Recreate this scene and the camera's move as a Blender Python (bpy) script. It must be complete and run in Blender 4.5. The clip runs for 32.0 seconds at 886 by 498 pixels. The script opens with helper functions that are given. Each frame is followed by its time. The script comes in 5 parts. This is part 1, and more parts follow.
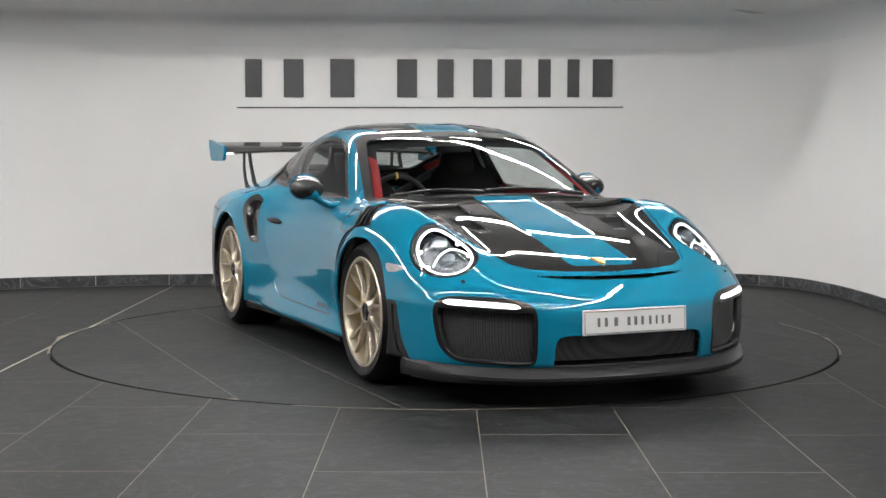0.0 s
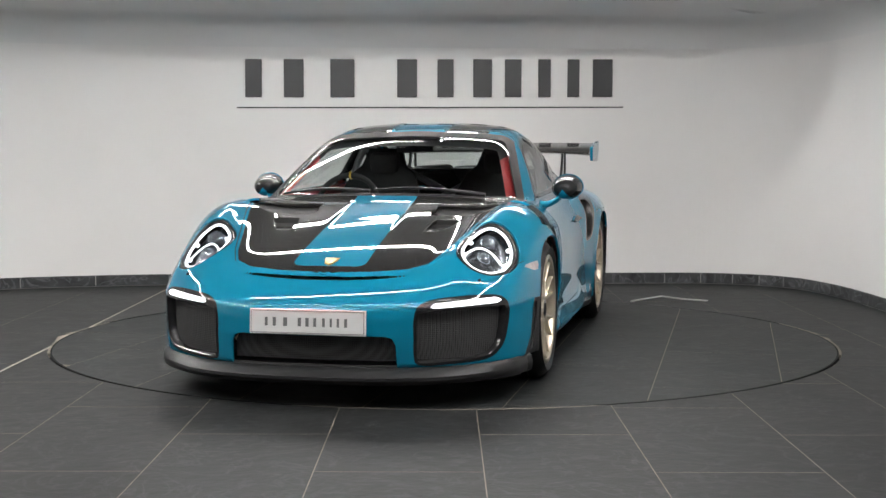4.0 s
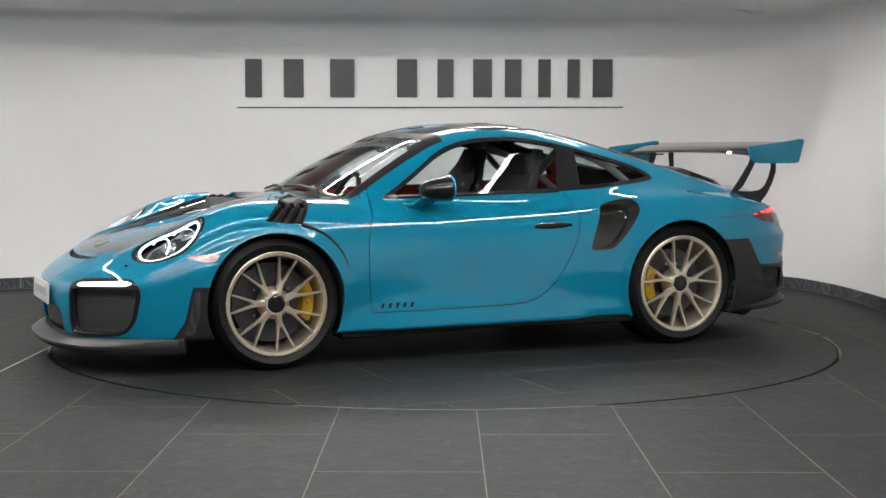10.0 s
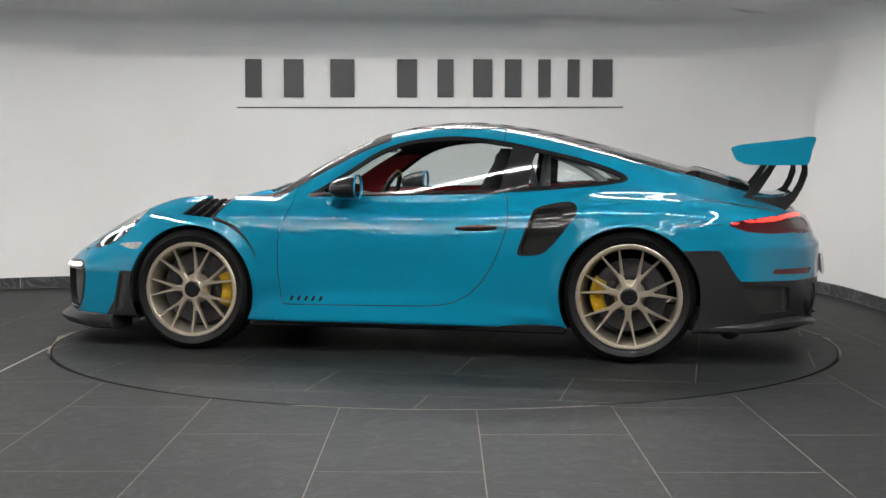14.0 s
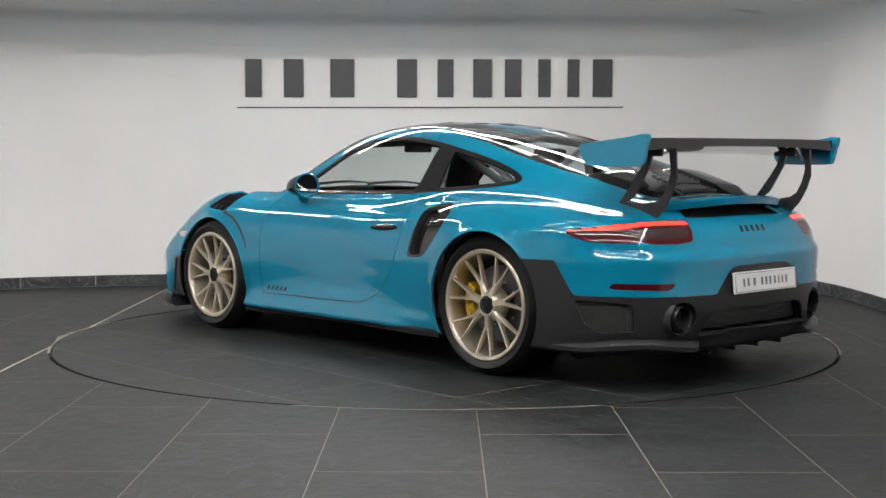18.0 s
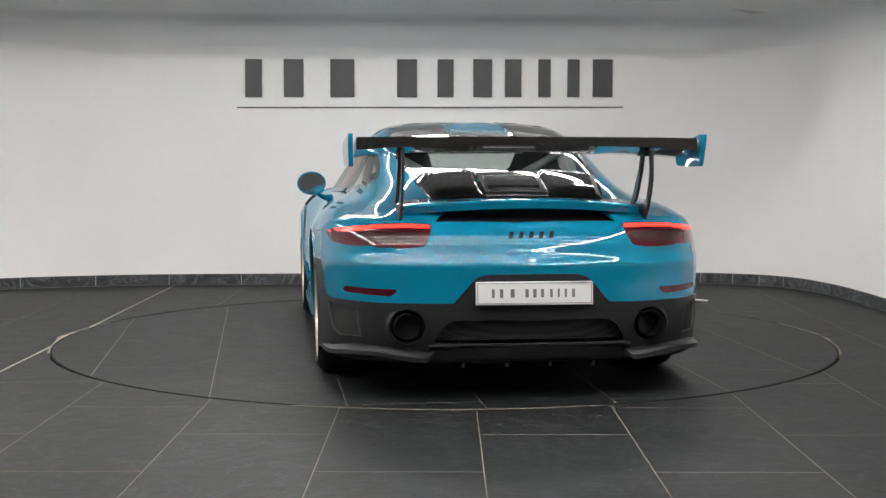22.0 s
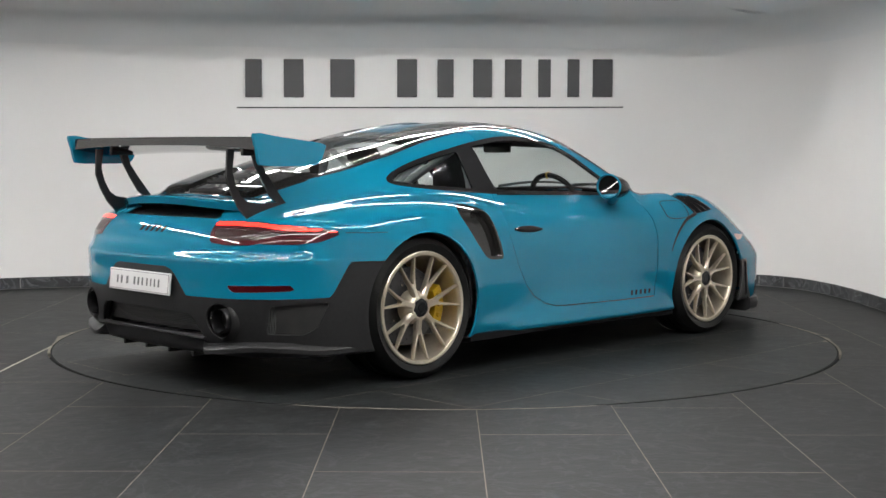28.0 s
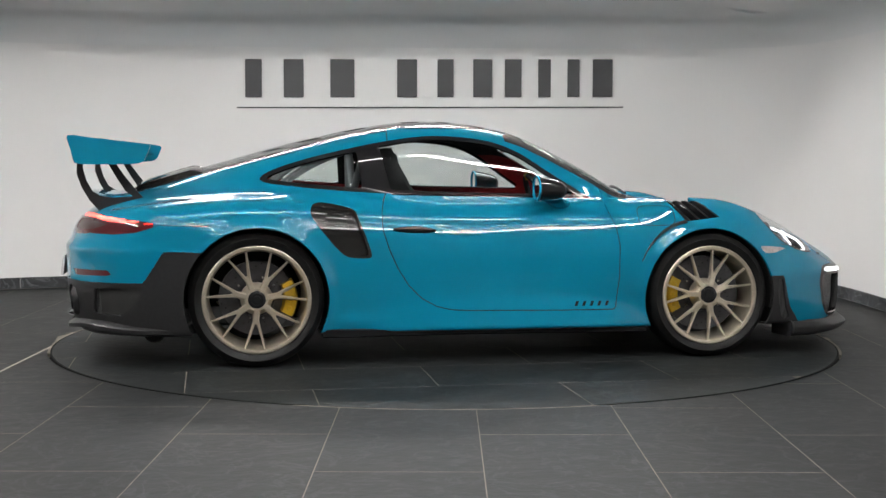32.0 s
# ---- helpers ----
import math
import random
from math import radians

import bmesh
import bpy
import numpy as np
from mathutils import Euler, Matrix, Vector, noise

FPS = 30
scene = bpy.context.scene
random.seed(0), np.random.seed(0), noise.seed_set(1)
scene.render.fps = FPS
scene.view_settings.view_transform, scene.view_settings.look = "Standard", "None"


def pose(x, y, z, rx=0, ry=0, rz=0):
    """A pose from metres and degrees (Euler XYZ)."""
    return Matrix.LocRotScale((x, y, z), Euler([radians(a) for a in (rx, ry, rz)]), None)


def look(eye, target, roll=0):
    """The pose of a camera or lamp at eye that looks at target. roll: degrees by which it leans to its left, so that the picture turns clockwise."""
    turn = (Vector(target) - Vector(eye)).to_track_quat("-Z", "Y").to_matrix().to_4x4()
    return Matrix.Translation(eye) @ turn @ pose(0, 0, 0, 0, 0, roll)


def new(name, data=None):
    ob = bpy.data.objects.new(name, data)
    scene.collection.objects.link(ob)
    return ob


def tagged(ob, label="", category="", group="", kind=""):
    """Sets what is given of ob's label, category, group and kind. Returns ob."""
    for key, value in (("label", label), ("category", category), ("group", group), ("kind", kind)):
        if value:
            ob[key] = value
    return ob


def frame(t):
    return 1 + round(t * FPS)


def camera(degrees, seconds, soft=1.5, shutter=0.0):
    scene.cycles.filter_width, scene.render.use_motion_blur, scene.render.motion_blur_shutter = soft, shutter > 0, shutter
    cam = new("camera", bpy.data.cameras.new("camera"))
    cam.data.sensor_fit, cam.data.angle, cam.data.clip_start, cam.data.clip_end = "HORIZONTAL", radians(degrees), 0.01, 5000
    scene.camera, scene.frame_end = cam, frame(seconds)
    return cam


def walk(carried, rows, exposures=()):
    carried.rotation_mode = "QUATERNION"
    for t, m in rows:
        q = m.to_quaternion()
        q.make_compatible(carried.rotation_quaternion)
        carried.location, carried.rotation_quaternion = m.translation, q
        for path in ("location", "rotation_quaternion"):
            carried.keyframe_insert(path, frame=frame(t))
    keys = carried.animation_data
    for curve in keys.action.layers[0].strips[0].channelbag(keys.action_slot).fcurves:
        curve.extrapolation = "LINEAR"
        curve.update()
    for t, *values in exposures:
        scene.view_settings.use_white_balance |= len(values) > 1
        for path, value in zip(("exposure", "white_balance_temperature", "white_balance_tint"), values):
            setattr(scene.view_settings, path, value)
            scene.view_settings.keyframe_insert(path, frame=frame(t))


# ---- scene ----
# The camera stands on a tripod before the turntable.
cam = camera(36.34, 32.0, soft=1.5)
EYE = (0.0, -8.1156, 1.1191)
AIM = (-0.00948, -0.02000, 0.53662)
walk(cam, [(0.0, look(EYE, AIM, 0.097)), (32.0, look(EYE, AIM, 0.097))], exposures=[(0.0, 0.0, 6500, 10), (32.0, 0.0, 6500, 10)])

# No daylight reaches the showroom: a dim neutral world, the light comes from the ceiling strips.
world = bpy.data.worlds.new("showroom_world")
world.use_nodes = True
world.node_tree.nodes["Background"].inputs[0].default_value = (0.5, 0.5, 0.52, 1)
world.node_tree.nodes["Background"].inputs[1].default_value = 0.02
scene.world = world


# ---- materials ----
def material(name, color, rough=0.5, metal=0.0, coat=0.0, grain=None, bump=None, emit=None, spec=0.5, coat_rough=0.03):
    """Principled material; grain=(scale, amount) varies the colour, bump=(scale, height) the relief, at object size."""
    m = bpy.data.materials.new(name)
    m.use_nodes = True
    nt = m.node_tree
    b = nt.nodes["Principled BSDF"]
    b.inputs["Base Color"].default_value = (*color, 1)
    b.inputs["Roughness"].default_value = rough
    b.inputs["Metallic"].default_value = metal
    b.inputs["Coat Weight"].default_value = coat
    b.inputs["Coat Roughness"].default_value = coat_rough
    b.inputs["Specular IOR Level"].default_value = spec
    if grain or bump:
        tc = nt.nodes.new("ShaderNodeTexCoord")
    if grain:
        n1 = nt.nodes.new("ShaderNodeTexNoise")
        n1.inputs["Scale"].default_value = grain[0]
        n1.inputs["Detail"].default_value = 5
        nt.links.new(tc.outputs["Object"], n1.inputs["Vector"])
        r = nt.nodes.new("ShaderNodeMapRange")
        r.inputs["From Min"].default_value, r.inputs["From Max"].default_value = 0.3, 0.7
        r.inputs["To Min"].default_value, r.inputs["To Max"].default_value = 1 - grain[1], 1 + grain[1]
        nt.links.new(n1.outputs["Fac"], r.inputs["Value"])
        mx = nt.nodes.new("ShaderNodeMix")
        mx.data_type, mx.blend_type = "RGBA", "MULTIPLY"
        mx.inputs["Factor"].default_value = 1
        mx.inputs[6].default_value = (*color, 1)
        nt.links.new(r.outputs["Result"], mx.inputs[7])
        nt.links.new(mx.outputs[2], b.inputs["Base Color"])
    if bump:
        n2 = nt.nodes.new("ShaderNodeTexNoise")
        n2.inputs["Scale"].default_value = bump[0]
        n2.inputs["Detail"].default_value = 6
        nt.links.new(tc.outputs["Object"], n2.inputs["Vector"])
        bp = nt.nodes.new("ShaderNodeBump")
        bp.inputs["Strength"].default_value = 1
        bp.inputs["Distance"].default_value = bump[1]
        nt.links.new(n2.outputs["Fac"], bp.inputs["Height"])
        nt.links.new(bp.outputs["Normal"], b.inputs["Normal"])
    if emit:
        b.inputs["Emission Color"].default_value = (*emit[:3], 1)
        b.inputs["Emission Strength"].default_value = emit[3]
    return m


def glass_material(name, tint, gloss=0.05):
    """Thin sheet glass: tinted see-through with mirror gloss."""
    m = bpy.data.materials.new(name)
    m.use_nodes = True
    nt = m.node_tree
    nt.nodes.remove(nt.nodes["Principled BSDF"])
    t = nt.nodes.new("ShaderNodeBsdfTransparent")
    t.inputs[0].default_value = (*tint, 1)
    g = nt.nodes.new("ShaderNodeBsdfGlossy")
    g.inputs["Roughness"].default_value = 0.01
    lw = nt.nodes.new("ShaderNodeLayerWeight")
    lw.inputs["Blend"].default_value = 0.5
    pw = nt.nodes.new("ShaderNodeMath")
    pw.operation = "POWER"
    pw.inputs[1].default_value = 4.5
    nt.links.new(lw.outputs["Facing"], pw.inputs[0])
    f = nt.nodes.new("ShaderNodeMath")
    f.operation = "MULTIPLY_ADD"
    f.inputs[1].default_value, f.inputs[2].default_value = 0.9, gloss
    nt.links.new(pw.outputs[0], f.inputs[0])
    mix = nt.nodes.new("ShaderNodeMixShader")
    nt.links.new(f.outputs[0], mix.inputs[0])
    nt.links.new(t.outputs[0], mix.inputs[1])
    nt.links.new(g.outputs[0], mix.inputs[2])
    nt.links.new(mix.outputs[0], nt.nodes["Material Output"].inputs[0])
    return m


def slate_material(name, base):
    """Dark grey slate-look porcelain: cloudy patches, pale veins, riven relief, a little different from tile to tile."""
    m = bpy.data.materials.new(name)
    m.use_nodes = True
    nt = m.node_tree
    L, N = nt.links.new, nt.nodes.new
    b = nt.nodes["Principled BSDF"]
    tc, info = N("ShaderNodeTexCoord"), N("ShaderNodeObjectInfo")
    shift = N("ShaderNodeVectorMath")
    shift.operation = "MULTIPLY_ADD"
    shift.inputs[1].default_value = (1, 1, 1)
    L(tc.outputs["Object"], shift.inputs[0])
    sc = N("ShaderNodeVectorMath")
    sc.operation = "SCALE"
    sc.inputs[0].default_value = (37, 53, 11)
    L(info.outputs["Random"], sc.inputs["Scale"])
    L(sc.outputs[0], shift.inputs[2])
    cloud = N("ShaderNodeTexNoise")
    cloud.inputs["Scale"].default_value, cloud.inputs["Detail"].default_value, cloud.inputs["Distortion"].default_value = 3.4, 10, 1.2
    cloud.inputs["Roughness"].default_value = 0.64
    L(shift.outputs[0], cloud.inputs["Vector"])
    vein = N("ShaderNodeTexNoise")
    vein.inputs["Scale"].default_value, vein.inputs["Detail"].default_value, vein.inputs["Distortion"].default_value = 3.1, 4, 2.5
    L(shift.outputs[0], vein.inputs["Vector"])
    vr = N("ShaderNodeValToRGB")
    vr.color_ramp.elements[0].position, vr.color_ramp.elements[0].color = 0.47, (0, 0, 0, 1)
    vr.color_ramp.elements[1].position, vr.color_ramp.elements[1].color = 0.5, (1, 1, 1, 1)
    e = vr.color_ramp.elements.new(0.53)
    e.color = (0, 0, 0, 1)
    L(vein.outputs["Fac"], vr.inputs[0])
    ramp = N("ShaderNodeValToRGB")
    ramp.color_ramp.elements[0].position, ramp.color_ramp.elements[0].color = 0.3, (*[c * 0.42 for c in base], 1)
    ramp.color_ramp.elements[1].position, ramp.color_ramp.elements[1].color = 0.72, (*[c * 1.75 for c in base], 1)
    L(cloud.outputs["Fac"], ramp.inputs[0])
    mx = N("ShaderNodeMix")
    mx.data_type = "RGBA"
    mf = N("ShaderNodeMath")
    mf.operation = "MULTIPLY"
    mf.inputs[1].default_value = 0.6
    L(vr.outputs[0], mf.inputs[0])
    L(mf.outputs[0], mx.inputs[0])
    L(ramp.outputs[0], mx.inputs[6])
    mx.inputs[7].default_value = (*[c * 3.2 for c in base], 1)
    tone = N("ShaderNodeMapRange")
    tone.inputs["To Min"].default_value, tone.inputs["To Max"].default_value = 0.86, 1.14
    L(info.outputs["Random"], tone.inputs["Value"])
    m2 = N("ShaderNodeMix")
    m2.data_type, m2.blend_type = "RGBA", "MULTIPLY"
    m2.inputs[0].default_value = 1
    L(mx.outputs[2], m2.inputs[6])
    L(tone.outputs[0], m2.inputs[7])
    L(m2.outputs[2], b.inputs["Base Color"])
    rr = N("ShaderNodeMapRange")
    rr.inputs["To Min"].default_value, rr.inputs["To Max"].default_value = 0.46, 0.66
    b.inputs["Specular IOR Level"].default_value = 0.17
    L(cloud.outputs["Fac"], rr.inputs["Value"])
    L(rr.outputs[0], b.inputs["Roughness"])
    fine = N("ShaderNodeTexNoise")
    fine.inputs["Scale"].default_value, fine.inputs["Detail"].default_value = 14, 8
    L(shift.outputs[0], fine.inputs["Vector"])
    bp = N("ShaderNodeBump")
    bp.inputs["Distance"].default_value, bp.inputs["Strength"].default_value = 0.0035, 0.8
    L(fine.outputs["Fac"], bp.inputs["Height"])
    L(bp.outputs[0], b.inputs["Normal"])
    return m


def mesh_material(name, color, scale):
    """Fine woven wire mesh: dark with a regular bump and colour check."""
    m = material(name, color, 0.45, 0.4)
    nt = m.node_tree
    L, N = nt.links.new, nt.nodes.new
    b = nt.nodes["Principled BSDF"]
    tc = N("ShaderNodeTexCoord")
    v = N("ShaderNodeTexVoronoi")
    v.inputs["Scale"].default_value = scale
    v.inputs["Randomness"].default_value = 0.0
    L(tc.outputs["Object"], v.inputs["Vector"])
    r = N("ShaderNodeValToRGB")
    r.color_ramp.elements[0].position, r.color_ramp.elements[0].color = 0.25, (0.004, 0.004, 0.004, 1)
    r.color_ramp.elements[1].position, r.color_ramp.elements[1].color = 0.5, (*color, 1)
    L(v.outputs["Distance"], r.inputs[0])
    L(r.outputs[0], b.inputs["Base Color"])
    bp = N("ShaderNodeBump")
    bp.inputs["Distance"].default_value = 0.003
    L(v.outputs["Distance"], bp.inputs["Height"])
    L(bp.outputs[0], b.inputs["Normal"])
    return m


M_WALL = material("wall_paint", (0.76, 0.75, 0.745), 0.55, grain=(1.3, 0.02), bump=(160, 0.0004))
M_CEIL = material("ceiling_paint", (0.74, 0.74, 0.74), 0.7, grain=(1.1, 0.02), bump=(140, 0.0004))
M_DARKCEIL = material("dark_ceiling_paint", (0.03, 0.03, 0.032), 0.8, grain=(2, 0.1), bump=(140, 0.0004))
M_BACKWALL = material("grey_wall_paint", (0.22, 0.22, 0.22), 0.6, grain=(1.2, 0.04), bump=(160, 0.0004))
M_SLATE = slate_material("slate_tile", (0.0104, 0.0110, 0.0115))
M_SLATE_T = slate_material("slate_tile_turntable", (0.0092, 0.0106, 0.0111))
M_SKIRT = slate_material("slate_skirting", (0.05, 0.052, 0.055))
M_GROUT = material("floor_grout", (0.19, 0.165, 0.135), 0.9, grain=(9, 0.25), bump=(300, 0.0006))
M_SIGN = material("sign_dark_grey", (0.035, 0.035, 0.038), 0.45, grain=(6, 0.1))
M_LED = material("led_diffuser", (0.9, 0.9, 0.9), 0.5, emit=(1.0, 0.98, 0.95, 265.0))
M_LED_SOFT = material("soft_led_diffuser", (0.9, 0.9, 0.9), 0.5, emit=(1.0, 0.98, 0.95, 107.0))
M_ALU = material("light_housing", (0.75, 0.75, 0.76), 0.5, 0.0, grain=(3, 0.03))
M_EDGE_BLACK = material("turntable_edge_black", (0.008, 0.008, 0.008), 0.8, 0.0, grain=(12, 0.2), spec=0.1)


# ---- mesh helpers ----
def mesh_of(name, verts, faces, mat, smooth=False, normals=None):
    me = bpy.data.meshes.new(name)
    me.from_pydata([tuple(map(float, v)) for v in verts], [], faces)
    if smooth or normals is not None:
        me.polygons.foreach_set("use_smooth", [True] * len(me.polygons))
    if mat:
        me.materials.append(mat)
    me.update()
    if normals is not None:
        me.normals_split_custom_set_from_vertices([tuple(map(float, n)) for n in normals])
    return me


def part(name, bm, mat, parent=None, label="", smooth=None, at=None):
    """Links a bmesh or a mesh as one object under a thing or a part."""
    if isinstance(bm, bmesh.types.BMesh):
        me = bpy.data.meshes.new(name)
        bmesh.ops.recalc_face_normals(bm, faces=bm.faces)
        if smooth is not None:
            for f in bm.faces:
                f.smooth = True
            lim = math.cos(math.radians(smooth))
            for e in bm.edges:
                e.smooth = len(e.link_faces) == 2 and e.link_faces[0].normal.dot(e.link_faces[1].normal) > lim
        bm.to_mesh(me)
        bm.free()
        me.materials.append(mat)
    else:
        me = bm
    ob = new(name, me)
    if parent:
        ob.parent = parent
    if at is not None:
        ob.matrix_basis = at
    if label:
        ob["label"] = label
    return ob


def bm_box(x0, x1, y0, y1, z0, z1, bevel=0.0, seg=2):
    bm = bmesh.new()
    bmesh.ops.create_cube(bm, size=1, matrix=Matrix.Translation(((x0 + x1) / 2, (y0 + y1) / 2, (z0 + z1) / 2)) @ Matrix.Diagonal((x1 - x0, y1 - y0, z1 - z0, 1)))
    if bevel:
        bmesh.ops.bevel(bm, geom=bm.edges[:], offset=bevel, segments=seg, affect="EDGES", profile=0.5)
    return bm


def prism(poly, axis, a, b, bevel=0.0):
    """A 2D outline drawn in the two other axes, pushed from a to b along axis."""
    bm = bmesh.new()
    def v(q, c):
        return {"x": (c, q[0], q[1]), "y": (q[0], c, q[1]), "z": (q[0], q[1], c)}[axis]
    lo = [bm.verts.new(v(q, a)) for q in poly]
    hi = [bm.verts.new(v(q, b)) for q in poly]
    n = len(poly)
    bm.faces.new(lo)
    bm.faces.new(hi[::-1])
    for i in range(n):
        bm.faces.new((lo[i], hi[i], hi[(i + 1) % n], lo[(i + 1) % n]))
    bmesh.ops.recalc_face_normals(bm, faces=bm.faces)
    if bevel:
        es = [e for e in bm.edges if len(e.link_faces) == 2 and e.calc_face_angle(0) > 0.5]
        bmesh.ops.bevel(bm, geom=es, offset=bevel, segments=2, affect="EDGES", profile=0.5)
    return bm


def spline(knots, n):
    """n+1 points on a smooth curve through the knots (any dimension)."""
    k = np.array(knots, float)
    t = np.linspace(0, len(k) - 1, n + 1)
    i = np.clip(t.astype(int), 0, len(k) - 2)
    f = (t - i)[:, None]
    p0, p1, p2, p3 = k[np.maximum(i - 1, 0)], k[i], k[i + 1], k[np.minimum(i + 2, len(k) - 1)]
    return p1 + 0.5 * f * (p2 - p0 + f * (2 * p0 - 5 * p1 + 4 * p2 - p3 + f * (3 * (p1 - p2) + p3 - p0)))


def tube(points, radius, sides=10, closed=False):
    """A round bar along points; radius may be a list."""
    bm = bmesh.new()
    pts = [Vector(q) for q in points]
    n = len(pts)
    rings = []
    up = Vector((0.123, 0.271, 0.954))
    for i, q in enumerate(pts):
        d = (pts[(i + 1) % n] - pts[i - 1]) if closed else (pts[min(i + 1, n - 1)] - pts[max(i - 1, 0)])
        d.normalize()
        a = up - d * up.dot(d)
        if a.length < 0.05:
            a = Vector((1, 0, 0)) - d * d.x
        a.normalize()
        b = d.cross(a)
        up = a
        r = radius[i] if isinstance(radius, (list, tuple)) else radius
        rings.append([bm.verts.new(q + r * (math.cos(6.28318 * k / sides) * a + math.sin(6.28318 * k / sides) * b)) for k in range(sides)])
    for i in range(n if closed else n - 1):
        A, B = rings[i], rings[(i + 1) % n]
        for k in range(sides):
            bm.faces.new((A[k], A[(k + 1) % sides], B[(k + 1) % sides], B[k]))
    if not closed:
        bm.faces.new(rings[0][::-1])
        bm.faces.new(rings[-1])
    return bm


def lathe(profile, sides, axis="y", closed=False):
    """A turned shape: profile of (radius, distance along the axis)."""
    bm = bmesh.new()
    rings = []
    for r, h in profile:
        ring = []
        for k in range(sides):
            c, s = r * math.cos(2 * math.pi * k / sides), r * math.sin(2 * math.pi * k / sides)
            ring.append(bm.verts.new({"y": (c, h, s), "z": (c, s, h), "x": (h, c, s)}[axis]))
        rings.append(ring)
    m = len(rings)
    for i in range(m if closed else m - 1):
        A, B = rings[i], rings[(i + 1) % m]
        for k in range(sides):
            bm.faces.new((A[k], A[(k + 1) % sides], B[(k + 1) % sides], B[k]))
    if not closed:
        if profile[0][0] > 1e-4:
            bm.faces.new(rings[0])
        if profile[-1][0] > 1e-4:
            bm.faces.new(rings[-1][::-1])
    bmesh.ops.remove_doubles(bm, verts=bm.verts, dist=1e-5)
    return bm


# ---- the showroom ----
CEIL_Z, LAMP_Z, SOFFIT = 2.25, 2.54, 1.34
WALL_KNOTS = [(-5.9, -11.0), (-5.9, -6.0), (-5.9, -2.0), (-5.6, 0.6), (-4.7, 2.05), (-3.6, 2.76), (-2.91, 3.03), (-2.31, 3.16), (-1.0, 3.27), (0.4, 3.34),
              (1.7, 3.39), (2.2, 3.39), (2.62, 3.24), (2.87, 2.98), (3.0, 2.62), (3.08, 2.1), (3.12, 1.3), (3.16, 0.0), (3.3, -3.0), (3.6, -7.0), (3.8, -11.0)]
wall_path = spline(WALL_KNOTS, 200)


def path_normals(path):
    d = np.gradient(path, axis=0)
    d /= np.linalg.norm(d, axis=1)[:, None]
    return np.stack([-d[:, 1], d[:, 0]], 1)          # towards the outside of the room


def build_wall():
    nrm = path_normals(wall_path)
    n = len(wall_path)
    verts, faces = [], []
    for q, o in zip(wall_path, nrm):
        for w, z in ((0, -0.02), (0, LAMP_Z), (0.14, LAMP_Z), (0.14, -0.02)):
            verts.append((*(q + o * w), z))
    for i in range(n - 1):
        for k in range(4):
            faces.append((4 * i + k, 4 * i + (k + 1) % 4, 4 * i + 4 + (k + 1) % 4, 4 * i + 4 + k))
    faces += [(0, 1, 2, 3), (4 * n - 4, 4 * n - 1, 4 * n - 2, 4 * n - 3)]
    me = mesh_of("wall_curved", verts, faces, M_WALL)
    wall = new("wall_curved", me)
    tagged(wall, "curved off-white painted showroom wall", "wall", kind="structure")
    back = part("wall_back", bm_box(-6.2, 4.1, -11.14, -11.0, -0.02, LAMP_Z), M_BACKWALL)
    tagged(back, "grey painted showroom wall", "wall", kind="structure")
    ceil = part("ceiling", bm_box(-6.3, 4.2, -11.2, 3.7, LAMP_Z, LAMP_Z + 0.12), M_DARKCEIL)
    tagged(ceil, "flat dark charcoal painted ceiling", "ceiling", kind="structure")
    # white soffit that follows the curved wall
    cove = [(-0.26 + 0.258 * math.sin(radians(a)), CEIL_Z - 0.26 + 0.26 * math.cos(radians(a))) for a in range(0, 91, 9)]
    # unseen upstand, coloured dark so its lit face leaves no haze on the bonnet
    for name, sec, mat, label in (("ceiling_soffit", [(-SOFFIT, CEIL_Z + 0.0005)] + cove, M_CEIL, "white painted soffit along the curved wall"),
                                  ("soffit_upstand", [(-SOFFIT, LAMP_Z), (-SOFFIT, CEIL_Z + 0.0005)], M_DARKCEIL, "unseen upstand of the soffit, dark to keep bonnet reflections dark")):
        m = len(sec)
        verts = [(*(q + o * w), z) for q, o in zip(wall_path, nrm) for w, z in sec]
        faces = [(m * i + k, m * i + k + 1, m * i + m + k + 1, m * i + m + k) for i in range(n - 1) for k in range(m - 1)]
        tagged(new(name, mesh_of(name, verts, faces, mat, smooth=m > 2)), label, "soffit", kind="structure")
    return wall


wall = build_wall()


